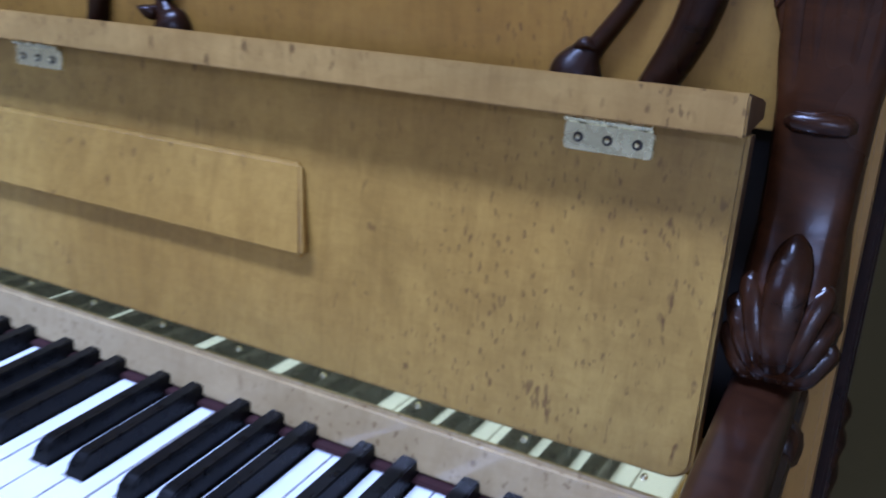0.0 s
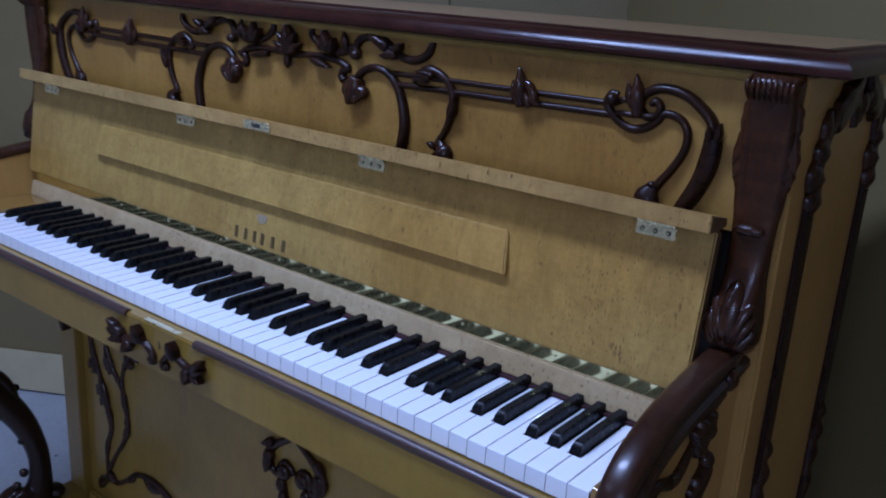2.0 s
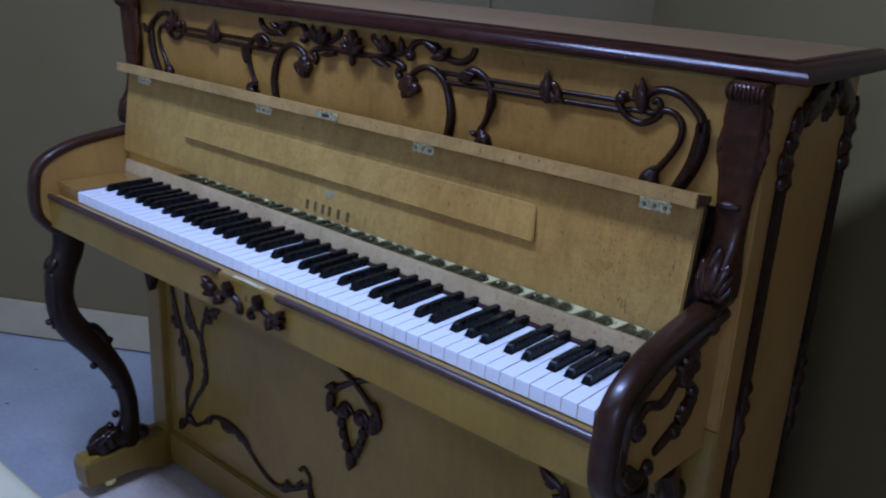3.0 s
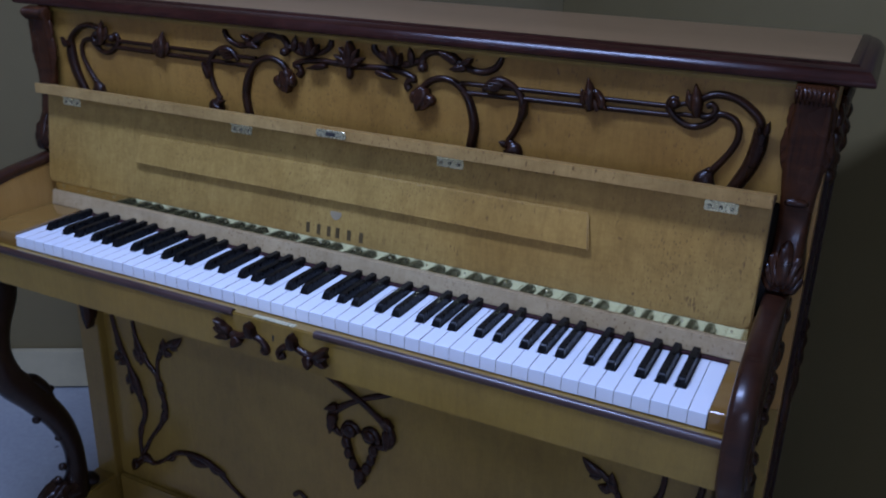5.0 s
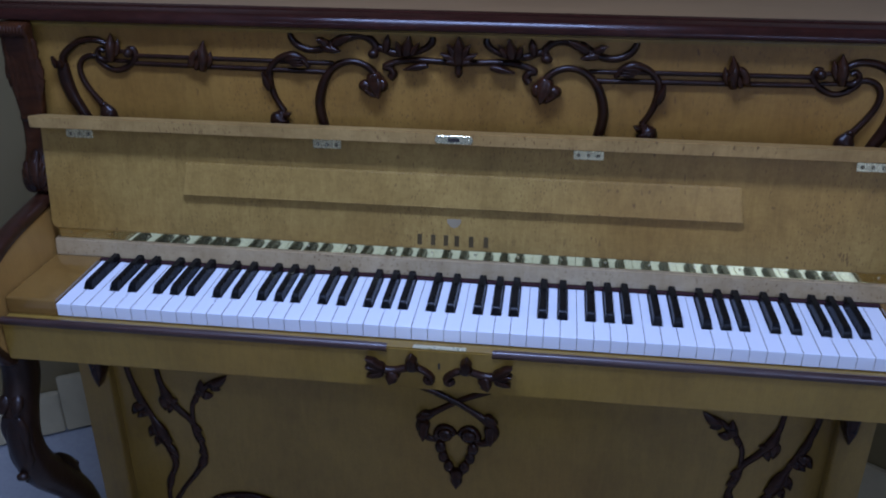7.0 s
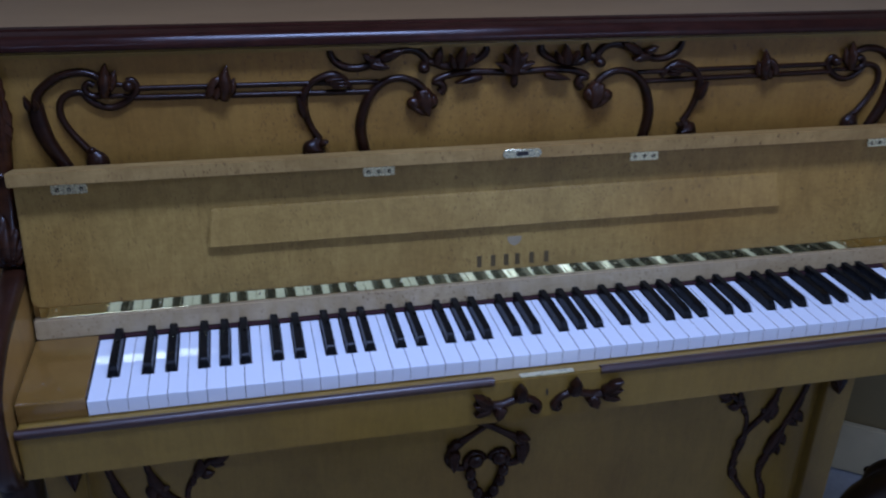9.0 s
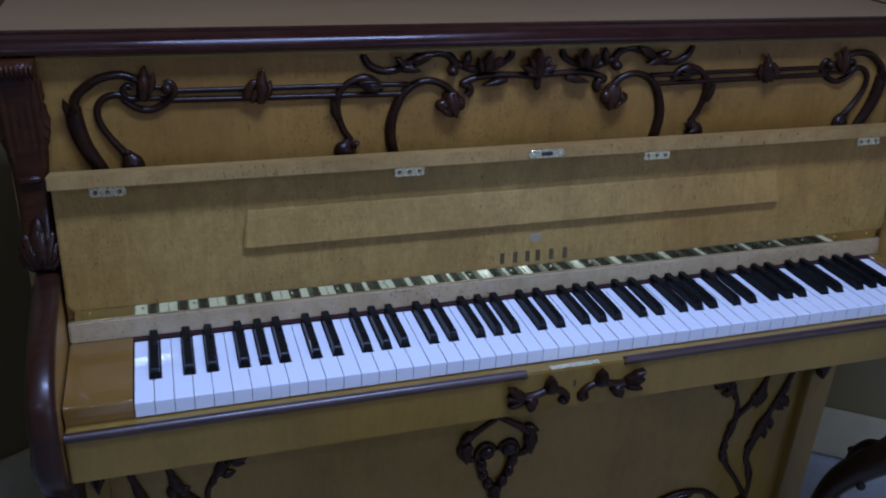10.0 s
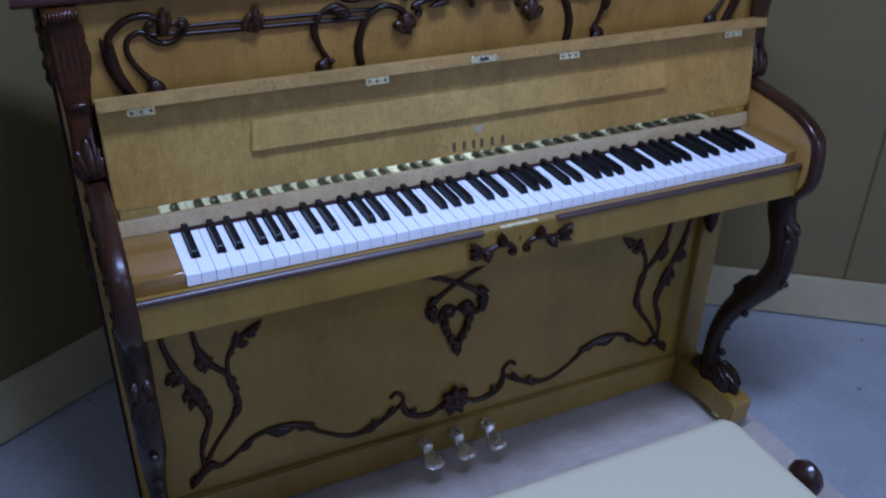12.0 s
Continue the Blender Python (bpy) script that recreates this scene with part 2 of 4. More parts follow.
def join(bm, own):
    if bm is None:
        return own
    me = bpy.data.meshes.new("tmp")
    own.to_mesh(me)
    own.free()
    bm.from_mesh(me)
    bpy.data.meshes.remove(me)
    return bm


def prism(outline, axis, a, b, bevel=0.0, segments=2, bm=None):
    """An outline of 2D points pushed along an axis: x takes (y, z), y takes (x, z), z takes (x, y)."""
    own = bmesh.new()
    place = {"x": lambda p, d: (d, p[0], p[1]), "y": lambda p, d: (p[0], d, p[1]), "z": lambda p, d: (p[0], p[1], d)}[axis]
    rows = [[own.verts.new(place(p, d)) for p in outline] for d in (a, b)]
    n = len(outline)
    own.faces.new(rows[0])
    own.faces.new(rows[1][::-1])
    for i in range(n):
        own.faces.new((rows[0][i], rows[1][i], rows[1][(i + 1) % n], rows[0][(i + 1) % n]))
    bmesh.ops.recalc_face_normals(own, faces=own.faces[:])
    if bevel:
        bevel_all(own, bevel, segments)
    return join(bm, own)


def rounded(w, h, r, steps=5):
    out = []
    for cx, cy, a0 in ((w / 2 - r, h / 2 - r, 0), (-w / 2 + r, h / 2 - r, 90), (-w / 2 + r, -h / 2 + r, 180), (w / 2 - r, -h / 2 + r, 270)):
        for i in range(steps + 1):
            a = radians(a0 + 90 * i / steps)
            out.append((cx + r * math.cos(a), cy + r * math.sin(a)))
    return out


def glide(points, n=6):
    """Catmull-Rom through points of any dimension."""
    p = [np.array(q, float) for q in points]
    p = [2 * p[0] - p[1]] + p + [2 * p[-1] - p[-2]]
    out = []
    for i in range(1, len(p) - 2):
        for k in range(n):
            t = k / n
            out.append(0.5 * (2 * p[i] + (p[i + 1] - p[i - 1]) * t + (2 * p[i - 1] - 5 * p[i] + 4 * p[i + 1] - p[i + 2]) * t * t
                              + (3 * p[i] - p[i - 1] - 3 * p[i + 1] + p[i + 2]) * t ** 3))
    out.append(p[-2])
    return out


def sweep(bm, points, radii, across=(0, -1, 0), lift=1.0, sides=10, n=6, ridge=0.0):
    """A tapering rod through 3D points; lift flattens or raises it along across; ridge sharpens its crest."""
    keys = [(*p, r) for p, r in zip(points, radii)]
    line = glide(keys, n)
    up = Vector(across)
    rings = []
    for i, q in enumerate(line):
        a, b = line[max(0, i - 1)][:3], line[min(len(line) - 1, i + 1)][:3]
        way = Vector(b - a).normalized()
        side = way.cross(up).normalized()
        top = side.cross(way).normalized()
        c, r = Vector(q[:3]), max(float(q[3]), 0.0003)
        ring = []
        for k in range(sides):
            t = 2 * math.pi * k / sides
            s, h = math.cos(t), math.sin(t)
            swell = 1 + ridge * max(0, h) ** 3
            ring.append(bm.verts.new(c + side * (r * s) + top * (r * h * lift * swell)))
        rings.append(ring)
    for a, b in zip(rings, rings[1:]):
        for k in range(sides):
            bm.faces.new((a[k], a[(k + 1) % sides], b[(k + 1) % sides], b[k]))
    bm.faces.new(rings[0][::-1])
    bm.faces.new(rings[-1])
    return bm


def blob(bm, centre, size, seg=10):
    m = Matrix.Translation(centre) @ Matrix.Diagonal((*size, 1))
    bmesh.ops.create_uvsphere(bm, u_segments=seg, v_segments=max(6, seg * 2 // 3), radius=1, matrix=m)
    return bm


def leaf(bm, base, tip, width, thick, out=(0, -1, 0), lobes=3, curl=0.25):
    """An acanthus leaf: softly lobed outline, swelling body with a shallow midrib, curling tip. out is the way it stands proud."""
    base, tip, out = Vector(base), Vector(tip), Vector(out).normalized()
    way = tip - base
    length = way.length
    way.normalize()
    side = way.cross(out).normalized()
    rows, n, m = [], 18, 12
    for i in range(n + 1):
        t = i / n
        body = math.sin(math.pi * (0.22 + 0.76 * t) ** 0.95)
        w = max(width * body ** 0.75 * (1 + 0.11 * math.sin(t * lobes * 2 * math.pi - 0.6)), width * 0.04)
        rise = thick * (0.20 + 0.80 * body ** 0.5) + curl * thick * t * t
        row = []
        for k in range(m + 1):
            a = math.pi * k / m
            s = -math.cos(a)
            h = rise * math.sin(a) ** 0.9 * (1 - 0.16 * math.exp(-(s / 0.22) ** 2))
            row.append(bm.verts.new(base + way * (length * t) + side * (w * 0.5 * s) + out * h))
        rows.append(row)
    under = [[bm.verts.new(v.co - out * (thick * 0.5)) for v in (r[0], r[-1])] for r in rows]
    for i in range(n):
        for k in range(m):
            bm.faces.new((rows[i][k], rows[i][k + 1], rows[i + 1][k + 1], rows[i + 1][k]))
        bm.faces.new((rows[i][0], rows[i + 1][0], under[i + 1][0], under[i][0]))
        bm.faces.new((rows[i][m], under[i][1], under[i + 1][1], rows[i + 1][m]))
    bm.faces.new(rows[0] + under[0][::-1])
    bm.faces.new(rows[n][::-1] + under[n])
    return bm


def frond(bm, base, tip, width, y, s):
    """A slim flame-shaped leaf that swells near its root and bends to a point."""
    (bu, bz), (tu, tz) = base, tip
    du, dz = tu - bu, tz - bz
    line = [(bu, bz), (bu + 0.35 * du - 0.10 * dz, bz + 0.35 * dz + 0.10 * du), (bu + 0.72 * du - 0.06 * dz, bz + 0.72 * dz + 0.06 * du), (tu, tz)]
    sweep(bm, [(X(s * u), y, z) for u, z in line], [width * 0.22, width * 0.46, width * 0.30, 0.0006], lift=0.6, n=5)
    return bm


def lathe(bm, profile, centre, axis="z", seg=20):
    c = Vector(centre)
    rings = []
    for r, d in profile:
        ring = []
        for k in range(seg):
            a = 2 * math.pi * k / seg
            u, v = r * math.cos(a), r * math.sin(a)
            ring.append(bm.verts.new(c + Vector({"z": (u, v, d), "x": (d, u, v), "y": (u, d, v)}[axis])))
        rings.append(ring)
    for a, b in zip(rings, rings[1:]):
        for k in range(seg):
            bm.faces.new((a[k], a[(k + 1) % seg], b[(k + 1) % seg], b[k]))
    bm.faces.new(rings[0][::-1])
    bm.faces.new(rings[-1])
    return bm


# ---- the room ----
CORNER = Vector((-0.050, 1.275, 0))
LEFT_END, RIGHT_END = Vector((-1.77, 0.275, 0)), Vector((2.30, -0.436, 0))
HIGH = 2.70


def wall_between(name, a, b, label, paint=WALL_PAINT):
    way = (b - a).normalized()
    back = Vector((-way.y, way.x, 0))
    if back.dot(Vector((0, -1.2, 0)) - (a + b) / 2) > 0:
        back = -back
    bm = bmesh.new()
    ring = [a, b, b + back * 0.1 + way * 0.1, a + back * 0.1 - way * 0.1]
    prism([(p.x, p.y) for p in ring], "z", FLOOR - 0.05, HIGH, bm=bm)
    ob = finish(name, bm, paint, smooth=0)
    tagged(ob, label, "wall", kind="structure")
    return ob, way, back


def wall_panels(owner, a, b, way, back, cuts):
    """Tall boards a few millimetres proud of the wall, with open joints between them."""
    length = (b - a).length
    stops = [0.0] + cuts + [length]
    for s, e in zip(stops, stops[1:]):
        p, q = a + way * (s + 0.003), a + way * (e - 0.003)
        o = -back * 0.006
        bm = prism([(p.x, p.y), (q.x, q.y), ((q + o).x, (q + o).y), ((p + o).x, (p + o).y)], "z", FLOOR + 0.01, HIGH - 0.01, 0.0015, 1)
        part("panel", bm, WALL_PAINT, owner, smooth=0)


def skirting(name, a, b, way, back, high=0.140):
    p, q = a - back * 0.008, b - back * 0.008
    o = -back * 0.018
    bm = prism([(p.x, p.y), (q.x, q.y), ((q + o).x, (q + o).y), ((p + o).x, (p + o).y)], "z", FLOOR + 0.006, FLOOR + high, 0.003, 2)
    ob = finish(name, bm, SKIRTING)
    return tagged(ob, "pale wooden skirting board along the foot of the wall", "skirting", kind="structure")


w, way, back = wall_between("wall_left", LEFT_END, CORNER, "matt grey-brown panelled wall behind the piano")
wall_panels(w, LEFT_END, CORNER, way, back, [1.57])
SEAM = LEFT_END + way * 0.77
skirting("baseboard_left", LEFT_END, SEAM - way * 0.001, way, back, 0.125)
skirting("baseboard_behind", SEAM + way * 0.001, CORNER, way, back, 0.165)
w, way, back = wall_between("wall_right", CORNER, RIGHT_END, "matt grey-brown panelled wall with an upright joint")
wall_panels(w, CORNER, RIGHT_END, way, back, [1.66])
skirting("baseboard_right", CORNER, RIGHT_END, way, back)
SIDE_L, SIDE_R = Vector((-2.75, -0.55, 0)), Vector((2.6, -3.6, 0))
BACK_L = Vector((-2.75, -3.6, 0))
w, way, back = wall_between("wall_side", SIDE_L, LEFT_END, "matt grey-brown wall turning towards the room")
wall_panels(w, SIDE_L, LEFT_END, way, back, [])
skirting("baseboard_side", SIDE_L, LEFT_END, way, back, 0.125)
# three walls out of view, added to close the room and bounce light
wall_between("bounce_wall_west", BACK_L, SIDE_L, "unseen pale wall added to bounce light", BOUNCE_PAINT)
wall_between("bounce_wall_south", BACK_L, SIDE_R, "unseen pale wall added behind the bench to bounce light", BOUNCE_PAINT)
wall_between("bounce_wall_east", RIGHT_END, SIDE_R, "unseen pale wall added to bounce light", BOUNCE_PAINT)
floor = finish("floor", box(-4, 4, -4.5, 3, FLOOR - 0.1, FLOOR, 0), CONCRETE, smooth=0)
tagged(floor, "blue-grey painted concrete floor with small dark specks", "floor", kind="structure")
# unseen ceiling, kept pale for bounced light
top = finish("ceiling", box(-4, 4, -4.5, 3, HIGH, HIGH + 0.1, 0), CEILING, smooth=0)
tagged(top, "plain white ceiling, unseen, that bounces light", "ceiling", kind="structure")
bm = box(-0.755, 0.742, -0.98, 0.30, FLOOR, FLOOR + 0.006, 0.002)
tagged(finish("floor_board", bm, MAT), "pale wood-grained sheet lying under the piano and bench", "floor board")

# ---- the piano ----
piano = new("upright_piano")
tagged(piano, "birdseye maple upright piano with dark carved mahogany ornament, keyboard lid open", "piano")


def X(u):
    return XC + u


def at(u, z, y):
    return (XC + u, y, z)


KEY_Z = 0.735
PITCH = 0.0235
K0 = -26 * PITCH

# case sides
for s, side in ((-1, "left"), (1, "right")):
    inner, outer = X(s * 0.676), X(s * 0.709)
    case = part("case_side", box(min(inner, outer), max(inner, outer), 0.212, 0.524, -0.01, 1.113, 0.003), MAPLE_SIDE, piano)
    # dark stiles on the outside, with carved ends
    for y0, y1, ztop, zlow in ((0.262, 0.288, 1.000, 0.645), (0.490, 0.516, 0.995, 0.610)):
        x, yc = X(s * 0.711), (y0 + y1) / 2
        lo, hi = sorted((X(s * 0.7085), X(s * 0.7150)))
        bm = box(lo, hi, y0, y1, 0.02, zlow - 0.045, 0.002, 2)
        box(lo, hi, y0 - 0.002, y1 + 0.002, zlow + 0.010, ztop - 0.015, 0.002, 2, bm)
        part("stile", bm, MAHOGANY, case)
        bm = bmesh.new()
        spine = [(x, yc + dy, ztop + dz) for dz, dy in ((-0.034, 0.0), (-0.018, -0.001), (-0.004, 0.001), (0.008, -0.004), (0.020, 0.002), (0.034, 0.003), (0.046, 0.008), (0.060, 0.010), (0.076, 0.018))]
        sweep(bm, spine, [0.006, 0.016, 0.012, 0.017, 0.010, 0.015, 0.009, 0.011, 0.004], (s, 0, 0), 0.75, 10, 4)
        sweep(bm, [(x, yc - 0.012, ztop - 0.006), (x, yc - 0.016, ztop + 0.012), (x, yc - 0.008, ztop + 0.026)], [0.004, 0.007, 0.003], (s, 0, 0), 1.1)
        part("carved_capital", bm, CARVED, case)
        bm = bmesh.new()
        spine = [(x, yc + dy, zlow + dz) for dz, dy in ((0.066, 0.0), (0.050, 0.003), (0.036, -0.001), (0.020, 0.003), (0.004, -0.002), (-0.014, 0.002), (-0.034, -0.001), (-0.056, 0.002), (-0.080, 0.0), (-0.110, 0.0))]
        sweep(bm, spine, [0.004, 0.013, 0.009, 0.014, 0.010, 0.013, 0.009, 0.012, 0.008, 0.003], (s, 0, 0), 0.8, 10, 4)
        part("carved_drop", bm, CARVED, case)
    bm = bmesh.new()
    x = X(s * 0.710)
    sweep(bm, [(x, 0.285, 1.03), (x, 0.305, 1.065), (x, 0.345, 1.085), (x, 0.385, 1.075), (x, 0.395, 1.05)], [0.006, 0.009, 0.010, 0.009, 0.006], (s, 0, 0), 1.0)
    sweep(bm, [(x, 0.500, 1.02), (x, 0.488, 1.065), (x, 0.455, 1.088), (x, 0.420, 1.080), (x, 0.405, 1.055)], [0.006, 0.009, 0.010, 0.009, 0.006], (s, 0, 0), 1.0)
    leaf(bm, (x, 0.310, 1.060), (x, 0.385, 1.108), 0.040, 0.012, (s, 0, 0))
    leaf(bm, (x, 0.480, 1.060), (x, 0.412, 1.108), 0.040, 0.012, (s, 0, 0))
    blob(bm, (x + s * 0.003, 0.400, 1.075), (0.009, 0.014, 0.016))
    part("carving", bm, CARVED, case)

# back of the case; the dark board further down paints the shade inside
part("case_back", box(X(-0.676), X(0.676), 0.500, 0.522, 0.0, 1.11, 0.002), MAPLE_PLAIN, piano)

# lid with its moulded edge
lid = part("top_lid", box(X(-0.726), X(0.726), 0.222, 0.550, 1.115, 1.1372, 0.002), MAPLE_TOP, piano, "plain maple lid with a dark moulded edge")
PROFILE = [(0.000, 1.1384), (0.0095, 1.1384), (0.0112, 1.1378), (0.0120, 1.1364), (0.0130, 1.1358), (0.0180, 1.1352), (0.0240, 1.1326), (0.0292, 1.1280), (0.0330, 1.1228), (0.0352, 1.1180), (0.0345, 1.1150), (0.0310, 1.1135), (0.010, 1.1125), (0.000, 1.1130)]
bm = bmesh.new()
path = [(X(-0.714), 0.552, -1, 0), (X(-0.714), 0.229, -1, -1), (X(0.714), 0.229, 1, -1), (X(0.714), 0.552, 1, 0)]
rings = [[bm.verts.new((px + ox * d, py + oy * d, z)) for d, z in PROFILE] for px, py, ox, oy in path]
for a, b in zip(rings, rings[1:]):
    for k in range(len(PROFILE)):
        bm.faces.new((a[k], a[(k + 1) % len(PROFILE)], b[(k + 1) % len(PROFILE)], b[k]))
bm.faces.new(rings[0])
bm.faces.new(rings[-1][::-1])
part("lid_moulding", bm, LID_EDGE, lid, "polished dark mahogany moulding", 50)

# upper front panel and what is carved on it
upper = part("upper_panel", box(X(-0.678), X(0.678), 0.214, 0.232, 0.950, 1.114, 0.001), MAPLE_AGED, piano)
# added near-black board: shade in the gaps beside the fallboard
part("case_shade_board", box(X(-0.676), X(0.676), 0.256, 0.268, 0.700, 1.000, 0.001), HOLE_SHADE, piano, "dark board added in place of the shade inside the case")
part("cornice_strip", box(X(-0.678), X(0.678), 0.204, 0.215, 1.104, 1.1125, 0.003), MAPLE_PLAIN, upper)
YU = 0.212


def flat(points, s=1, y=YU):
    return [(X(s * u), y, z) for u, z in points]


for s in (-1, 1):
    # outer scroll: a thick sheath that narrows past two leaf tips and rolls up into a volute
    bm = bmesh.new()
    sweep(bm, flat([(0.590, 0.940), (0.605, 0.968), (0.618, 0.995), (0.6245, 1.022), (0.6255, 1.046)], s), [0.0085, 0.0095, 0.0105, 0.0112, 0.0095], lift=0.9)
    sweep(bm, flat([(0.6245, 1.040), (0.622, 1.056), (0.611, 1.068), (0.592, 1.080), (0.570, 1.0845), (0.554, 1.0815), (0.543, 1.073), (0.5415, 1.062), (0.549, 1.0535), (0.560, 1.0555), (0.5645, 1.064), (0.559, 1.0705), (0.553, 1.067)], s),
          [0.0065, 0.0062, 0.0060, 0.0056, 0.0054, 0.0052, 0.0050, 0.0050, 0.0048, 0.0046, 0.0044, 0.0040, 0.0042], lift=1.15, ridge=0.25)
    for du in (-0.004, 0.004):
        leaf(bm, at(s * (0.628 + du), 1.040, YU - 0.007), at(s * (0.629 + du * 1.5), 1.059 - abs(du - 0.004) * 0.6, YU - 0.011), 0.008, 0.006, lobes=1)
    part("scroll_carving", bm, MAHOGANY, upper)
    # inner scroll with a bell-shaped foot
    bm = bmesh.new()
    sweep(bm, flat([(0.567, 0.976), (0.573, 0.985), (0.587, 1.005), (0.5965, 1.025), (0.597, 1.043), (0.589, 1.0545), (0.575, 1.059), (0.562, 1.056)], s), [0.0058, 0.0052, 0.0047, 0.0046, 0.0046, 0.0046, 0.0046, 0.0040], lift=1.1)
    sweep(bm, flat([(0.561, 0.981), (0.567, 0.9835), (0.573, 0.981)], s, YU - 0.003), [0.0020, 0.0036, 0.0020], lift=1.6)
    sweep(bm, flat([(0.570, 0.982), (0.566, 0.976), (0.563, 0.969), (0.561, 0.960)], s, YU - 0.002), [0.005, 0.010, 0.0145, 0.0150], lift=0.75)
    part("inner_scroll", bm, MAHOGANY, upper)
    # open loop, ball and upright bud between the scroll and the rods
    bm = bmesh.new()
    sweep(bm, flat([(0.566, 1.056), (0.562, 1.050), (0.551, 1.0415), (0.536, 1.0375), (0.521, 1.0420), (0.508, 1.0520), (0.502, 1.062), (0.506, 1.0715), (0.514, 1.071)], s), [0.0045, 0.0046, 0.0046, 0.0046, 0.0048, 0.0050, 0.0050, 0.0048, 0.0046])
    sweep(bm, flat([(0.512, 1.062), (0.522, 1.067), (0.534, 1.066)], s), [0.0030, 0.0034, 0.0034])
    sweep(bm, flat([(0.508, 1.050), (0.520, 1.0525), (0.533, 1.0525), (0.546, 1.054)], s), [0.0032, 0.0034, 0.0034, 0.0034])
    part("loop_carving", bm, MAHOGANY, upper)
    part("ball_carving", blob(bmesh.new(), at(s * 0.511, 1.0665, YU - 0.007), (0.0078, 0.0085, 0.0075), 14), MAHOGANY, upper)
    bm = sweep(bmesh.new(), flat([(0.542, 1.052), (0.540, 1.066), (0.5385, 1.080), (0.5355, 1.0965)], s, YU - 0.005), [0.0055, 0.0088, 0.0078, 0.0008], lift=0.85, ridge=0.3)
    sweep(bm, flat([(0.534, 1.060), (0.530, 1.070), (0.528, 1.078), (0.5255, 1.0875)], s, YU - 0.004), [0.003, 0.0052, 0.0046, 0.0006], lift=0.85)
    part("bud_carving", bm, CARVED, upper)
    # double rod
    bm = bmesh.new()
    sweep(bm, flat([(0.504, 1.0615), (0.40, 1.0608), (0.30, 1.0602), (0.190, 1.0590)], s), [0.0036] * 4, lift=1.1)
    sweep(bm, flat([(0.506, 1.0495), (0.40, 1.0480), (0.30, 1.0470), (0.200, 1.0455)], s), [0.0040] * 4, lift=1.1)
    part("double_rod", bm, MAHOGANY, upper)
    # leaf bud that grips the rods, with a curl towards the outside
    bm = sweep(bmesh.new(), flat([(0.395, 1.043), (0.392, 1.058), (0.392, 1.073), (0.3885, 1.0890)], s, YU - 0.006), [0.0060, 0.0092, 0.0080, 0.0008], lift=0.85, ridge=0.3)
    sweep(bm, flat([(0.389, 1.046), (0.384, 1.056), (0.382, 1.064), (0.3795, 1.073)], s, YU - 0.004), [0.003, 0.0056, 0.0048, 0.0006], lift=0.85)
    sweep(bm, flat([(0.396, 1.072), (0.403, 1.069), (0.4095, 1.061), (0.412, 1.052), (0.419, 1.047)], s, YU - 0.006), [0.003, 0.0056, 0.0062, 0.0058, 0.0015], lift=0.9)
    sweep(bm, flat([(0.393, 1.064), (0.399, 1.058), (0.403, 1.050), (0.406, 1.044)], s, YU - 0.006), [0.003, 0.0050, 0.0050, 0.003], lift=0.9)
    part("bud_carving", bm, CARVED, upper)
    # short stem that leaps over the rods
    bm = bmesh.new()
    sweep(bm, flat([(0.228, 1.052), (0.236, 1.062), (0.252, 1.0695), (0.270, 1.066), (0.284, 1.056), (0.2915, 1.041), (0.290, 1.020), (0.2825, 0.999), (0.272, 0.982)], s),
          [0.0035, 0.0056, 0.0068, 0.0054, 0.0050, 0.0062, 0.0056, 0.0048, 0.0052], ridge=0.2)
    for k, (z0, z1) in enumerate(((1.064, 1.0715), (1.060, 1.067), (1.0565, 1.062))):
        leaf(bm, at(s * (0.262 - 0.004 * k), z0, YU - 0.006), at(s * (0.237 - 0.002 * k), z1 - 0.004, YU - 0.009), 0.0075, 0.006, lobes=1)
    leaf(bm, at(s * 0.291, 1.016, YU - 0.004), at(s * 0.300, 1.0445, YU - 0.008), 0.012, 0.007, lobes=1)
    part("stem_carving", bm, MAHOGANY, upper)
    bm = sweep(bmesh.new(), flat([(0.274, 0.984), (0.277, 0.977), (0.280, 0.971), (0.281, 0.962)], s, YU - 0.002), [0.005, 0.0095, 0.0150, 0.0155], lift=0.7)
    leaf(bm, at(s * 0.272, 0.975, YU - 0.004), at(s * 0.2605, 0.981, YU - 0.007), 0.009, 0.007, lobes=1)
    part("stem_foot", bm, MAHOGANY, upper)
    # large C scroll that ends in a lobed leaf
    bm = bmesh.new()
    sweep(bm, flat([(0.205, 0.945), (0.212, 0.971), (0.215, 0.997), (0.210, 1.022), (0.200, 1.0425), (0.183, 1.0575), (0.161, 1.0630), (0.141, 1.0575), (0.128, 1.046), (0.124, 1.034)], s),
          [0.0078, 0.0080, 0.0080, 0.0074, 0.0062, 0.0054, 0.0052, 0.0054, 0.0060, 0.0050], ridge=0.2)
    part("c_scroll_carving", bm, MAHOGANY, upper)
    bm = leaf(bmesh.new(), at(s * 0.130, 1.047, YU - 0.003), at(s * 0.1205, 1.0105, YU - 0.007), 0.026, 0.012, lobes=1, curl=0.2)
    for u, z, ru, rz in ((0.141, 1.0285, 0.0115, 0.0095), (0.115, 1.030, 0.0085, 0.0110), (0.130, 1.022, 0.0090, 0.0080)):
        blob(bm, at(s * u, z, YU - 0.005), (ru, 0.0095, rz), 14)
    sweep(bm, flat([(0.148, 1.034), (0.142, 1.024), (0.131, 1.016), (0.121, 1.012)], s, YU - 0.009), [0.002, 0.0042, 0.0042, 0.001], lift=1.1)
    part("lobed_leaf", bm, CARVED, upper)
    # leafy wave above
    bm = bmesh.new()
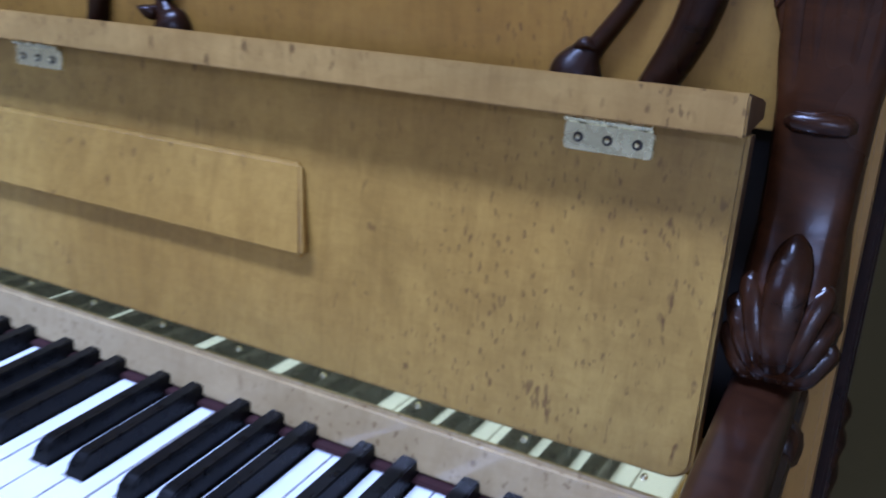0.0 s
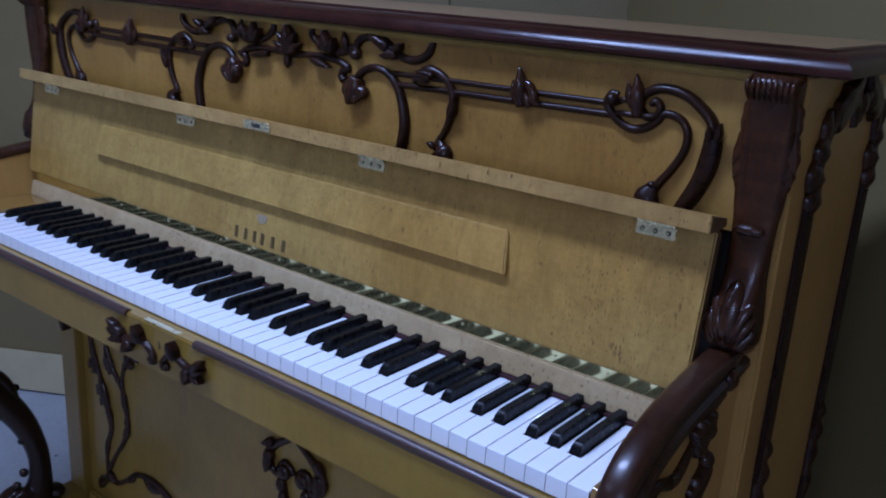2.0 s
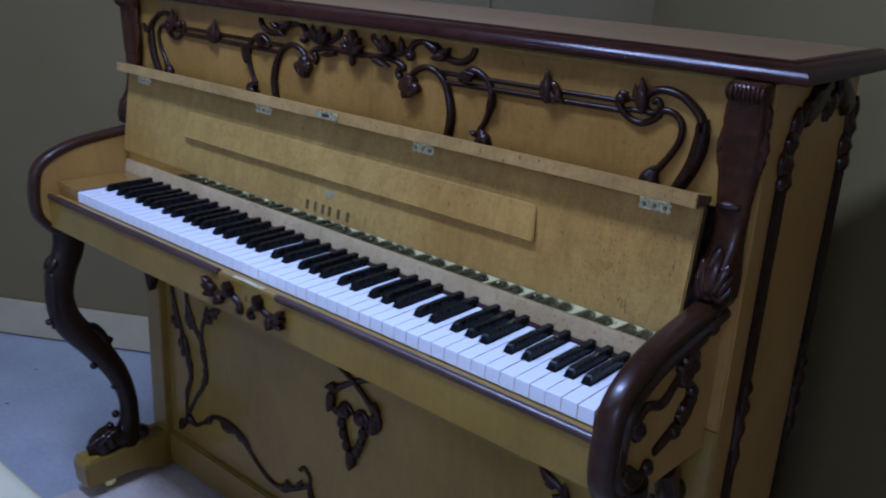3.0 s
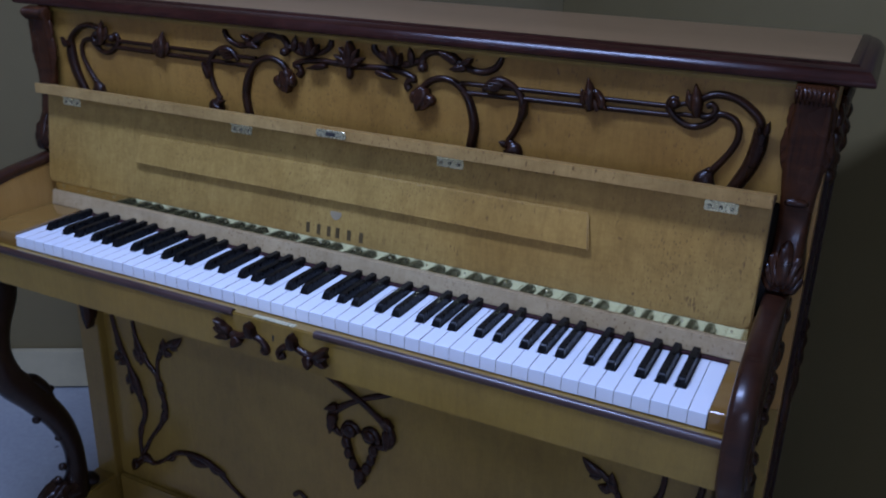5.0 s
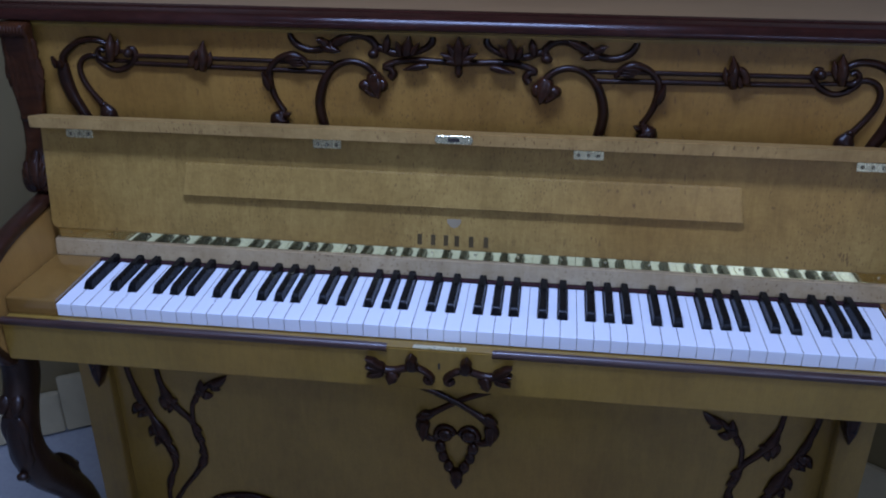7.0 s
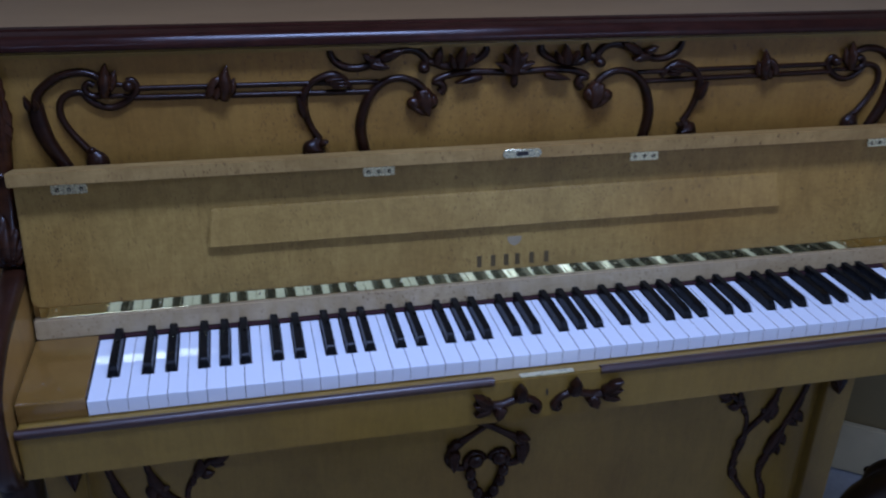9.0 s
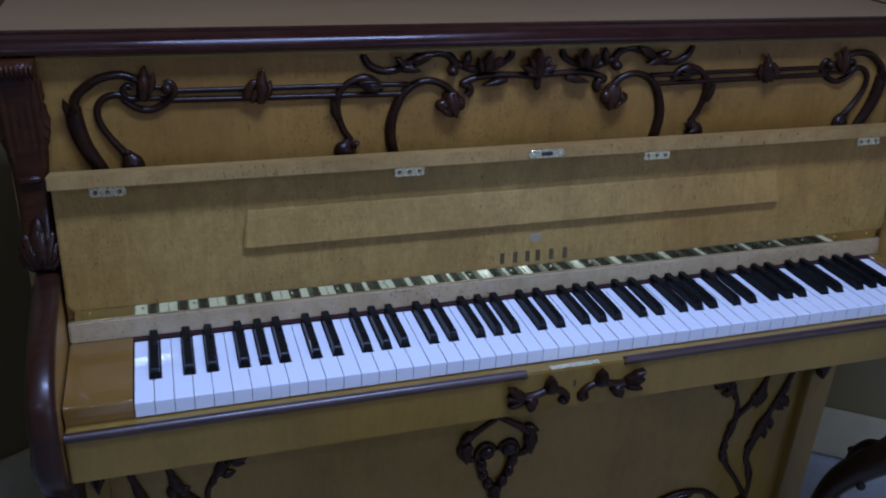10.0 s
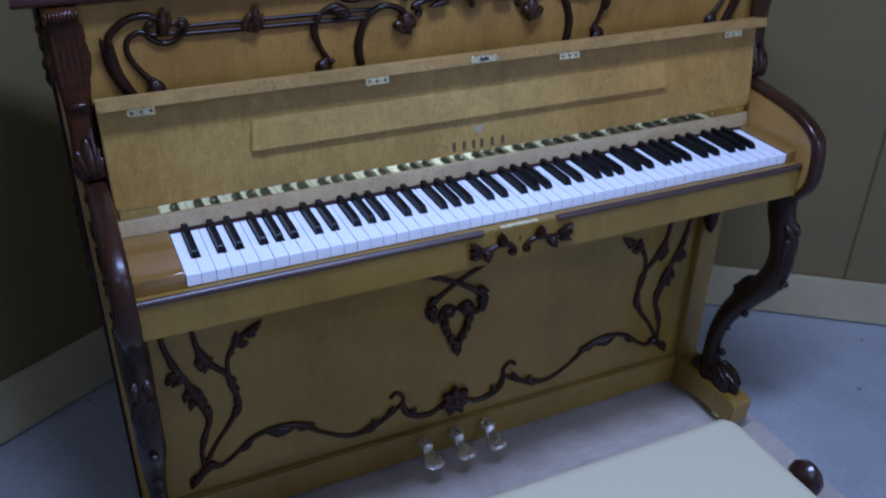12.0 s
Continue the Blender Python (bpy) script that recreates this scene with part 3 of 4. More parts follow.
    sweep(bm, flat([(0.255, 1.106), (0.2535, 1.098), (0.247, 1.088), (0.234, 1.0805), (0.219, 1.0785), (0.204, 1.0815), (0.188, 1.0890), (0.171, 1.0980), (0.151, 1.1020), (0.135, 1.0985), (0.1245, 1.087), (0.1275, 1.0765)], s),
          [0.0030, 0.0050, 0.0056, 0.0056, 0.0054, 0.0058, 0.0072, 0.0074, 0.0060, 0.0058, 0.0062, 0.0072], ridge=0.2)
    for (bu, bz), (tu, tz), w in (((0.202, 1.084), (0.176, 1.0800), 0.012), ((0.196, 1.088), (0.212, 1.0985), 0.011), ((0.186, 1.090), (0.158, 1.104), 0.014), ((0.192, 1.088), (0.186, 1.078), 0.010)):
        leaf(bm, at(s * bu, bz, YU - 0.006), at(s * tu, tz, YU - 0.009), w, 0.008, lobes=2)
    blob(bm, at(s * 0.128, 1.0765, YU - 0.005), (0.0085, 0.0085, 0.0070), 14)
    part("leaf_scroll_carving", bm, MAHOGANY, upper)
    # shell with three fingers, a hooked end towards the crest and a small bud
    bm = bmesh.new()
    sweep(bm, flat([(0.121, 1.085), (0.112, 1.0825), (0.096, 1.0770), (0.071, 1.0785), (0.052, 1.0850), (0.040, 1.0960), (0.0415, 1.1065)], s), [0.0058, 0.0056, 0.0056, 0.0050, 0.0046, 0.0056, 0.0030])
    for (bu, bz), (tu, tz), w in (((0.078, 1.076), (0.073, 1.1045), 0.0150), ((0.070, 1.078), (0.058, 1.0960), 0.0090), ((0.086, 1.076), (0.0925, 1.0960), 0.0095)):
        leaf(bm, at(s * bu, bz, YU - 0.007), at(s * tu, tz, YU - 0.010), w, 0.009, lobes=1)
    part("shell_carving", bm, MAHOGANY, upper)
    bm = sweep(bmesh.new(), flat([(0.110, 1.080), (0.108, 1.089), (0.1065, 1.097), (0.1045, 1.1060)], s, YU - 0.005), [0.0040, 0.0062, 0.0054, 0.0006], lift=0.85)
    part("bud_carving", bm, MAHOGANY, upper)
    # half of the arch, rolled in at its outer end
    bm = bmesh.new()
    sweep(bm, flat([(0.104, 1.04), (0.099, 1.046), (0.103, 1.054), (0.1115, 1.057), (0.0905, 1.065), (0.062, 1.068), (0.029, 1.067), (0.0, 1.065)], s), [0.0065, 0.0062, 0.0058, 0.0056, 0.0052, 0.0050, 0.0050, 0.0052], ridge=0.25)
    leaf(bm, at(s * 0.046, 1.062, YU - 0.005), at(s * 0.0835, 1.055, YU - 0.007), 0.0100, 0.007, lobes=1)
    part("arch_carving", bm, MAHOGANY, upper)

# crest in the middle: a small rosette of leaves with a drop below it
part("crest_rosette", leaf(bmesh.new(), at(0, 1.065, YU - 0.007), at(0, 1.106, YU - 0.010), 0.0185, 0.012, lobes=2), MAHOGANY, upper)
part("crest_drop", sweep(bmesh.new(), flat([(0, 1.085), (0, 1.075), (0, 1.063), (0, 1.052), (0, 1.046)], 1, YU - 0.009), [0.0030, 0.0064, 0.0056, 0.0058, 0.0020], lift=1.1), MAHOGANY, upper)
for s in (-1, 1):
    for bu, bz, tu, tz, w in ((0.003, 1.075, 0.0170, 1.095, 0.0115), (0.004, 1.071, 0.0275, 1.082, 0.0105), (0.003, 1.068, 0.0190, 1.072, 0.0080)):
        part("crest_leaf", leaf(bmesh.new(), at(s * bu, bz, YU - 0.009), at(s * tu, tz, YU - 0.010), w, 0.008, lobes=1), MAHOGANY, upper)

# fallboard, leaning back against the upper panel
FB0, FB1 = (0.1495, 0.788), (0.1735, 0.9575)
TILT = math.atan2(FB1[0] - FB0[0], FB1[1] - FB0[1])
FB_LONG = math.hypot(FB1[0] - FB0[0], FB1[1] - FB0[1])
FB = Matrix.Translation((XC, FB0[0], FB0[1])) @ Matrix.Rotation(-TILT, 4, "X")


def on_board(bm):
    bmesh.ops.transform(bm, matrix=FB, verts=bm.verts[:])
    return bm


def up_board(z):
    return (z - FB0[1]) / math.cos(TILT)


outline = [(0.658, FB_LONG), (-0.661, FB_LONG)]
for cx, a0 in ((-0.649, 180), (0.646, 270)):
    for i in range(7):
        a = radians(a0 + 15 * i)
        outline.append((cx + 0.012 * math.cos(a), 0.012 + 0.012 * math.sin(a)))
fallboard = part("fallboard", on_board(prism(outline, "y", 0.0, 0.016, 0.0020, 2)), MAPLE, piano, "open birdseye maple keyboard lid leaning back")


def shade_ends(ob):
    """The end grain gets a darker wood, so that its shade is in the colour."""
    ob.data.materials.append(SHADED_END)
    for f in ob.data.polygons:
        if abs(f.normal.x) > 0.9:
            f.material_index = 1


shade_ends(fallboard)
z0, z1 = up_board(0.8550), up_board(0.9080)
bm = bmesh.new()
lo = [(-0.431, z0), (0.427, z0), (0.419, z1), (-0.423, z1)]
bm = prism(lo, "y", -0.0090, 0.0, 0.0024, 3)
for v in bm.verts:
    v.co.y *= 1 - 0.72 * (v.co.z - z0) / (z1 - z0)
part("raised_panel", on_board(bm), MAPLE, fallboard)
# maker's name as plain slim bars, with a small shield over it
for u in (-0.053, -0.032, -0.012, 0.005, 0.027, 0.050):
    bm = prism([(u - 0.0036, up_board(0.795)), (u + 0.0036, up_board(0.795)), (u + 0.0036, up_board(0.8120)), (u - 0.0036, up_board(0.8120))], "y", -0.0006, 0.001)
    part("name_bar", on_board(bm), INLAY, fallboard, "plain dull metal bar in place of a maker's name")
shield = [(-0.0105, 0.8380), (0.0105, 0.8380), (0.0105, 0.8325), (0.0060, 0.8265), (0.0, 0.8240), (-0.0060, 0.8265), (-0.0105, 0.8325)]
bm = prism([(u, up_board(z)) for u, z in shield], "y", -0.0006, 0.001)
part("emblem", on_board(bm), INLAY_PALE, fallboard, "small pale metal shield")

# folding lip along the fallboard's upper edge
prof = [(0.1470, 0.9600), (0.1474, 0.9787), (0.1900, 0.9690), (0.1900, 0.9600)]
lip = part("lid_lip", prism(prof, "x", X(-0.662), X(0.660), 0.0010, 2), MAPLE_LIP, fallboard, "narrow maple front lip of the keyboard lid")
shade_ends(lip)


def screws(spots, y, mat, parent, r=0.0021, leaning=False):
    for x, z in spots:
        bm = lathe(bmesh.new(), [(r, 0.001), (r, -0.0006), (r * 0.5, -0.0011)], (x, y, z), "y", 10)
        part("screw", on_board(bm) if leaning else bm, mat, parent)


for u in (-0.595, -0.1965, 0.1965, 0.595):
    zc = up_board(0.9455)
    bm = prism([(u + a, zc + b) for a, b in rounded(0.044, 0.0135, 0.0025)], "y", -0.0022, 0.0002, 0.0004, 1)
    lathe(bm, [(0.0024, -0.0215), (0.0024, 0.0215)], (u, -0.0035, zc + 0.0085), "x", 10)
    hinge = part("hinge", on_board(bm), BRASS_OLD, fallboard, "small worn brass hinge")
    screws([(u + d, zc - 0.0005) for d in (-0.0145, 0, 0.0145)], -0.0022, HOLE_SHADE, hinge, 0.0025, True)
    screws([(u + d, zc - 0.0005) for d in (-0.0145, 0, 0.0145)], -0.0030, BRASS_OLD, hinge, 0.0013, True)
bm = prism([(X(a), 0.9690 + b) for a, b in rounded(0.056, 0.0125, 0.0060)], "y", 0.1448, 0.1466, 0.0004, 1)
lock_plate = part("lock_plate", bm, BRASS_OLD, lip, "worn brass lock plate with rounded ends")
part("lock_slot", prism([(X(a), 0.9690 + b) for a, b in rounded(0.017, 0.0055, 0.001)], "y", 0.1442, 0.1450), HOLE_SHADE, lock_plate)
screws([(X(-0.0215), 0.9690), (X(0.0215), 0.9690)], 0.1447, BRASS_OLD, lock_plate)

# rail behind the keys, piano hinge, felt
prof = [(0.1495, 0.7385), (0.1550, 0.7685), (0.1720, 0.7690), (0.1720, 0.7385)]
rail = part("key_rail", prism(prof, "x", X(-0.664), X(0.664), 0.0025, 2), MAPLE_RAIL, piano)
part("felt", box(X(-0.664), X(0.664), 0.1438, 0.1680, 0.7352, 0.7386, 0.0008), RED_FELT, rail)
part("filler_strip", box(X(-0.664), X(0.664), 0.1665, 0.176, 0.766, 0.800, 0.001), MAPLE, rail)
strip = part("piano_hinge", prism([(0.1588, 0.7680), (0.15955, 0.7868), (0.1662, 0.7868), (0.1662, 0.7680)], "x", X(-0.655), X(0.655)), BRASS, rail, "long polished brass piano hinge", 0)
screws([(X(-0.635 + 0.0668 * i), 0.7780) for i in range(20)], 0.1590, BRASS_OLD, strip, 0.0019)

# ---- keyboard ----
GAP = 0.00038
LETTERS = "ABCDEFG"
SHARP = {"A": 0.0022, "C": -0.0028, "D": 0.0028, "F": -0.0036, "G": 0.0}


def white_mesh(left, right):
    """left, right: how far the notch for a black key cuts in, or 0."""
    w, head, tail, h = PITCH - GAP, 0.0492, 0.158, 0.0200
    pts = [(GAP, 0.0006), (w, 0.0006), (w, head)]
    pts += [(w - right, head), (w - right, tail)] if right else [(w, tail)]
    pts += [(GAP + left, tail), (GAP + left, head), (GAP, head)] if left else [(GAP, tail)]
    bm = prism(pts, "z", KEY_Z - h, KEY_Z)
    top_edges = [e for e in bm.edges if all(abs(v.co.z - KEY_Z) < 1e-6 for v in e.verts)]
    bmesh.ops.bevel(bm, geom=top_edges, offset=0.0005, segments=2, affect="EDGES")
    for f in bm.faces:
        f.normal_update()
        if abs(f.normal.x) > 0.9 or f.normal.y > 0.9:
            f.material_index = 1
    return bm


def sharp_mesh():
    bm = bmesh.new()
    rows = []
    for y, z, w in ((0.0500, 0.000, 0.0066), (0.0535, 0.0080, 0.0058), (0.0570, 0.0112, 0.0053), (0.0610, 0.0122, 0.0051), (0.1550, 0.0125, 0.0051)):
        low = -0.004
        rows.append([bm.verts.new(p) for p in ((-0.0068, y, KEY_Z + low), (0.0068, y, KEY_Z + low), (w, y, KEY_Z + z), (-w, y, KEY_Z + z))])
    for a, b in zip(rows, rows[1:]):
        for k in range(4):
            bm.faces.new((a[k], a[(k + 1) % 4], b[(k + 1) % 4], b[k]))
    bm.faces.new(rows[0])
    bm.faces.new(rows[-1][::-1])
    bmesh.ops.remove_doubles(bm, verts=bm.verts[:], dist=1e-6)
    crest = [e for e in bm.edges if all(v.co.z > KEY_Z + 0.005 for v in e.verts) and abs(e.verts[0].co.x - e.verts[1].co.x) < 0.002]
    bmesh.ops.bevel(bm, geom=crest, offset=0.0008, segments=2, affect="EDGES")
    return bm


keyboard = new("keyboard")
keyboard.parent = piano
made = {}
for i in range(52):
    c, before = LETTERS[i % 7], LETTERS[(i - 1) % 7]
    right = round(0.0076 - SHARP[c], 4) if c in SHARP and i < 51 else 0
    left = round(0.0076 + SHARP[before], 4) if before in SHARP and i > 0 else 0
    if (left, right) not in made:
        ob = part("white_key", white_mesh(left, right), IVORY, keyboard, smooth=30)
        ob.data.materials.append(KEY_WOOD)
        made[(left, right)] = ob.data
    else:
        ob = new("white_key", made[(left, right)])
        ob.parent = keyboard
    ob.location = (K0 + i * PITCH, 0, random.uniform(-0.0002, 0.0002))
    if right:
        if "sharp" not in made:
            ob = part("black_key", sharp_mesh(), EBONY, keyboard, smooth=40)
            made["sharp"] = ob.data
        else:
            ob = new("black_key", made["sharp"])
            ob.parent = keyboard
        ob.location = (K0 + (i + 1) * PITCH + SHARP[c], 0, 0)

# blocks at both ends of the keyboard
for x0, x1 in ((X(-0.664), K0 - 0.0012), (-K0 + 0.0012, X(0.664))):
    prof = [(0.0012, 0.7132), (0.0012, 0.7380), (0.0040, 0.7405), (0.1490, 0.7405), (0.1490, 0.7132)]
    part("key_block", prism(prof, "x", x0, x1, 0.0006, 1), MAPLE_BLOCK, piano)

# key slip with its mouldings
part("key_bed", box(X(-0.668), X(0.668), -0.010, 0.245, 0.650, 0.699, 0.002), MAPLE_PLAIN, piano)
slip = part("key_slip", box(X(-0.664), X(0.664), -0.022, -0.0006, 0.6450, 0.7135, 0.0020), MAPLE_PLAIN, piano)
part("slip_ledge", box(X(-0.664), X(0.664), -0.0002, 0.019, 0.701, 0.7130, 0.001), MAPLE_PLAIN, slip)
for u0, u1 in ((-0.664, -0.074), (0.074, 0.664)):
    bm = bmesh.new()
    e = 1 if u0 < 0 else -1
    a, b = (u0, u1) if u0 < 0 else (u1, u0)
    sweep(bm, [at(a, 0.7118, -0.0190), at(b - e * 0.05, 0.7118, -0.0190), at(b - e * 0.018, 0.7110, -0.0195), at(b, 0.7095, -0.0205)], [0.0064, 0.0064, 0.0054, 0.0010], (0, -1, 0), 1.0, 12, 4)
    part("slip_moulding", bm, SLIP_EDGE, slip, "dark rounded mahogany moulding")
part("strike_plate", box(X(-0.038), X(0.038), -0.0205, -0.0115, 0.7130, 0.7148, 0.0006), STRIKE, slip, "dull brass strike plate")
bm = prism([(X(-0.0012), 0.682), (X(0.0012), 0.682), (X(0.0018), 0.690), (X(0), 0.6935), (X(-0.0018), 0.690)], "y", -0.0226, -0.020)
part("keyhole", bm, HOLE_SHADE, slip)
for s in (-1, 1):
    bm = bmesh.new()
    Y = -0.0225
    sweep(bm, flat([(0.099, 0.688), (0.090, 0.681), (0.078, 0.6765), (0.064, 0.6765), (0.051, 0.6805), (0.038, 0.6835), (0.022, 0.6790), (0.0115, 0.6690), (0.0135, 0.6605), (0.0195, 0.6625), (0.0180, 0.6680)], s, Y),
          [0.0040, 0.0060, 0.0064, 0.0062, 0.0056, 0.0054, 0.0054, 0.0056, 0.0056, 0.0046, 0.0036], lift=1.2, ridge=0.25)
    leaf(bm, at(s * 0.038, 0.681, Y - 0.003), at(s * 0.0400, 0.7085, Y - 0.008), 0.0185, 0.010, lobes=2, curl=0.6)
    for (bu, bz), (tu, tz), w in (((0.080, 0.678), (0.1045, 0.7000), 0.0150), ((0.082, 0.676), (0.1050, 0.6860), 0.0130), ((0.080, 0.674), (0.1035, 0.6700), 0.0130)):
        leaf(bm, at(s * bu, bz, Y - 0.004), at(s * tu, tz, Y - 0.009), w, 0.009, lobes=2)
    leaf(bm, at(s * 0.064, 0.676, Y - 0.003), at(s * 0.0715, 0.6580, Y - 0.008), 0.0190, 0.009, lobes=2)
    part("slip_carving", bm, MAHOGANY, slip)

# ---- arms ----
ARM = [(0.212, 0.846), (0.165, 0.838), (0.060, 0.824), (0.005, 0.808), (-0.030, 0.788), (-0.048, 0.762), (-0.055, 0.712), (-0.049, 0.668), (-0.020, 0.630), (0.010, 0.618)]


def inset(points, d):
    line = glide(points, 5)
    out = []
    for i, p in enumerate(line):
        a, b = line[max(0, i - 1)], line[min(len(line) - 1, i + 1)]
        t = (b - a) / np.linalg.norm(b - a)
        out.append((p + d * np.array((-t[1], t[0]))))
    return line, out


for s in (-1, 1):
    outer, inner = inset(ARM, 0.013)
    core = [tuple(p) for p in inner] + [(0.212, 0.620)]
    a, b = X(s * 0.667), X(s * 0.691)
    arm = part("arm", prism(core, "x", min(a, b), max(a, b), 0.0, bm=None), MAPLE_SIDE, piano)
    bm = bmesh.new()
    sect = [(0.6655, 0.016), (0.664, 0.010), (0.666, 0.003), (0.671, 0.0), (0.688, 0.0), (0.694, 0.003), (0.697, 0.010), (0.696, 0.017), (0.693, 0.020), (0.699, 0.024), (0.700, 0.030), (0.697, 0.034), (0.690, 0.035), (0.689, 0.014)]
    rings = []
    for i, p in enumerate(outer):
        q = outer[max(0, i - 1)], outer[min(len(outer) - 1, i + 1)]
        t = (q[1] - q[0]) / np.linalg.norm(q[1] - q[0])
        nrm = np.array((-t[1], t[0]))
        rings.append([bm.verts.new((X(s * u), p[0] + nrm[0] * d, p[1] + nrm[1] * d)) for u, d in sect])
    for r0, r1 in zip(rings, rings[1:]):
        for k in range(len(sect)):
            bm.faces.new((r0[k], r0[(k + 1) % len(sect)], r1[(k + 1) % len(sect)], r1[k]))
    bm.faces.new(rings[0])
    bm.faces.new(rings[-1][::-1])
    part("arm_cap", bm, MOULDING, arm, "dark polished mahogany arm cap", 45)
    # relief on the outer cheek
    bm = bmesh.new()
    x = X(s * 0.692)
    o = (s, 0, 0)

    def cheek(pts):
        return [(x, y, z) for y, z in pts]

    sweep(bm, cheek([(0.160, 0.800), (0.120, 0.795), (0.100, 0.775), (0.112, 0.755), (0.130, 0.762)]), [0.006, 0.009, 0.008, 0.009, 0.007], o, 1.0)
    sweep(bm, cheek([(0.100, 0.770), (0.060, 0.745), (0.020, 0.755), (-0.005, 0.740), (0.005, 0.722)]), [0.005, 0.007, 0.006, 0.008, 0.008], o, 1.0)
    sweep(bm, cheek([(-0.020, 0.735), (-0.034, 0.700), (-0.020, 0.665), (0.015, 0.655), (0.040, 0.668)]), [0.006, 0.009, 0.010, 0.009, 0.007], o, 1.0)
    sweep(bm, cheek([(0.125, 0.755), (0.138, 0.725), (0.125, 0.700), (0.090, 0.690), (0.055, 0.680)]), [0.006, 0.008, 0.009, 0.008, 0.006], o, 1.0)
    for y, z, r in ((0.128, 0.772, 0.012), (0.136, 0.735, 0.010), (0.100, 0.692, 0.011), (0.038, 0.668, 0.011), (0.004, 0.732, 0.011), (0.170, 0.812, 0.013)):
        blob(bm, (x + s * 0.003, y, z), (0.009, r, r))
    leaf(bm, (x, 0.010, 0.662), (x + s * 0.004, -0.034, 0.690), 0.030, 0.010, o)
    leaf(bm, (x, 0.095, 0.770), (x + s * 0.004, 0.125, 0.795), 0.030, 0.012, o)
    leaf(bm, (x, 0.110, 0.700), (x + s * 0.004, 0.140, 0.730), 0.024, 0.010, o)
    part("cheek_carving", bm, CARVED, arm)

# ---- carved pilasters beside the upper panel ----
for s in (-1, 1):
    bm = bmesh.new()
    #      z      front y  half width
    form = [(1.112, 0.188, 0.027), (1.108, 0.178, 0.028), (1.098, 0.176, 0.028), (1.088, 0.185, 0.027), (1.050, 0.188, 0.029), (1.020, 0.190, 0.029), (0.990, 0.191, 0.027),
            (0.968, 0.190, 0.024), (0.940, 0.189, 0.023), (0.912, 0.183, 0.023), (0.890, 0.170, 0.025), (0.866, 0.162, 0.027), (0.848, 0.164, 0.026), (0.838, 0.176, 0.022), (0.835, 0.195, 0.020)]
    rings = []
    uc = s * 0.6840
    for z, y, w in form:
        ring = []
        for k in range(11):
            a = math.pi * k / 10
            e = abs(math.cos(a)) ** 0.6 * (1 if math.cos(a) > 0 else -1)
            ring.append(bm.verts.new((X(uc + 0.90 * w * e), 0.202 - (0.202 - y) * (math.sin(a) ** 0.55), z)))
        rings.append(ring)
    for r0, r1 in zip(rings, rings[1:]):
        for k in range(10):
            bm.faces.new((r0[k], r0[k + 1], r1[k + 1], r1[k]))
    bm.faces.new(rings[0])
    bm.faces.new(rings[-1][::-1])
    pil = part("pilaster", bm, CONSOLE_WOOD, piano, "dark carved mahogany console beside the upper panel")
    bm = bmesh.new()
    for k in range(-4, 5):
        u = uc + k * 0.0053
        bm = sweep(bmesh.new(), [at(u, 1.110, 0.186), at(u, 1.106, 0.1772), at(u, 1.098, 0.1762), at(u, 1.088, 0.1855)], [0.0016, 0.0021, 0.0021, 0.0012], lift=0.7, sides=6, n=3)
        part("flute", bm, CONSOLE_WOOD, pil)
    bm = bmesh.new()
    for k in range(-2, 3):
        u = uc + k * 0.0088
        sweep(bm, [at(u, 1.090, 0.1870), at(u, 1.050, 0.1885), at(u, 1.010, 0.1908), at(uc + k * 0.0070, 0.972, 0.1918)], [0.0030, 0.0034, 0.0028, 0.0010], lift=0.22, sides=8)
    for side in (-1, 1):
        for z, reach, drop in ((1.086, 0.0245, 0.034), (1.058, 0.0290, 0.036), (1.034, 0.0262, 0.026), (1.026, 0.0215, 0.030)):
            leaf(bm, at(uc + side * 0.0205, z, 0.1965), at(uc + side * reach, z - drop, 0.1985), 0.016, 0.0040, (side * 0.5, -1, 0), lobes=2, curl=0.5)
    part("acanthus_leaf", bm, CONSOLE_WOOD, pil)
    bm = bmesh.new()
    lathe(bm, [(0.002, -0.015), (0.005, -0.011), (0.0055, 0), (0.005, 0.011), (0.002, 0.015)], at(uc, 0.962, 0.186), "x", 10)
    part("bead", bm, CARVED, pil)
    # upright acanthus on the foot: a round-tipped middle leaf with three curling side leaves on each hand
    bm = bmesh.new()

    def skin(du, z):
        face = np.interp(z, [f[0] for f in form[::-1]], [f[1] for f in form[::-1]])
        return at(uc + du, z, float(face) + 0.014 * (abs(du) / 0.024) ** 3 + 0.001)

    sweep(bm, [skin(0, z) for z in (0.843, 0.858, 0.876, 0.894, 0.906, 0.912)], [0.0050, 0.0075, 0.0095, 0.0100, 0.0075, 0.0020], lift=0.42, sides=12, n=4, ridge=0.2)
    for e in (-1, 1):
        for tips in (((0.004, 0.845), (0.0085, 0.862), (0.0125, 0.878), (0.0155, 0.888), (0.0150, 0.893)), ((0.005, 0.844), (0.0115, 0.856), (0.0165, 0.868), (0.0200, 0.876), (0.0198, 0.881)), ((0.006, 0.842), (0.0130, 0.848), (0.0185, 0.856), (0.0215, 0.862), (0.0215, 0.867))):
            sweep(bm, [skin(e * du, z) for du, z in tips], [0.0030, 0.0048, 0.0056, 0.0058, 0.0028], lift=0.62, sides=10, n=4)
    part("leaf_knob", bm, CARVED, pil)

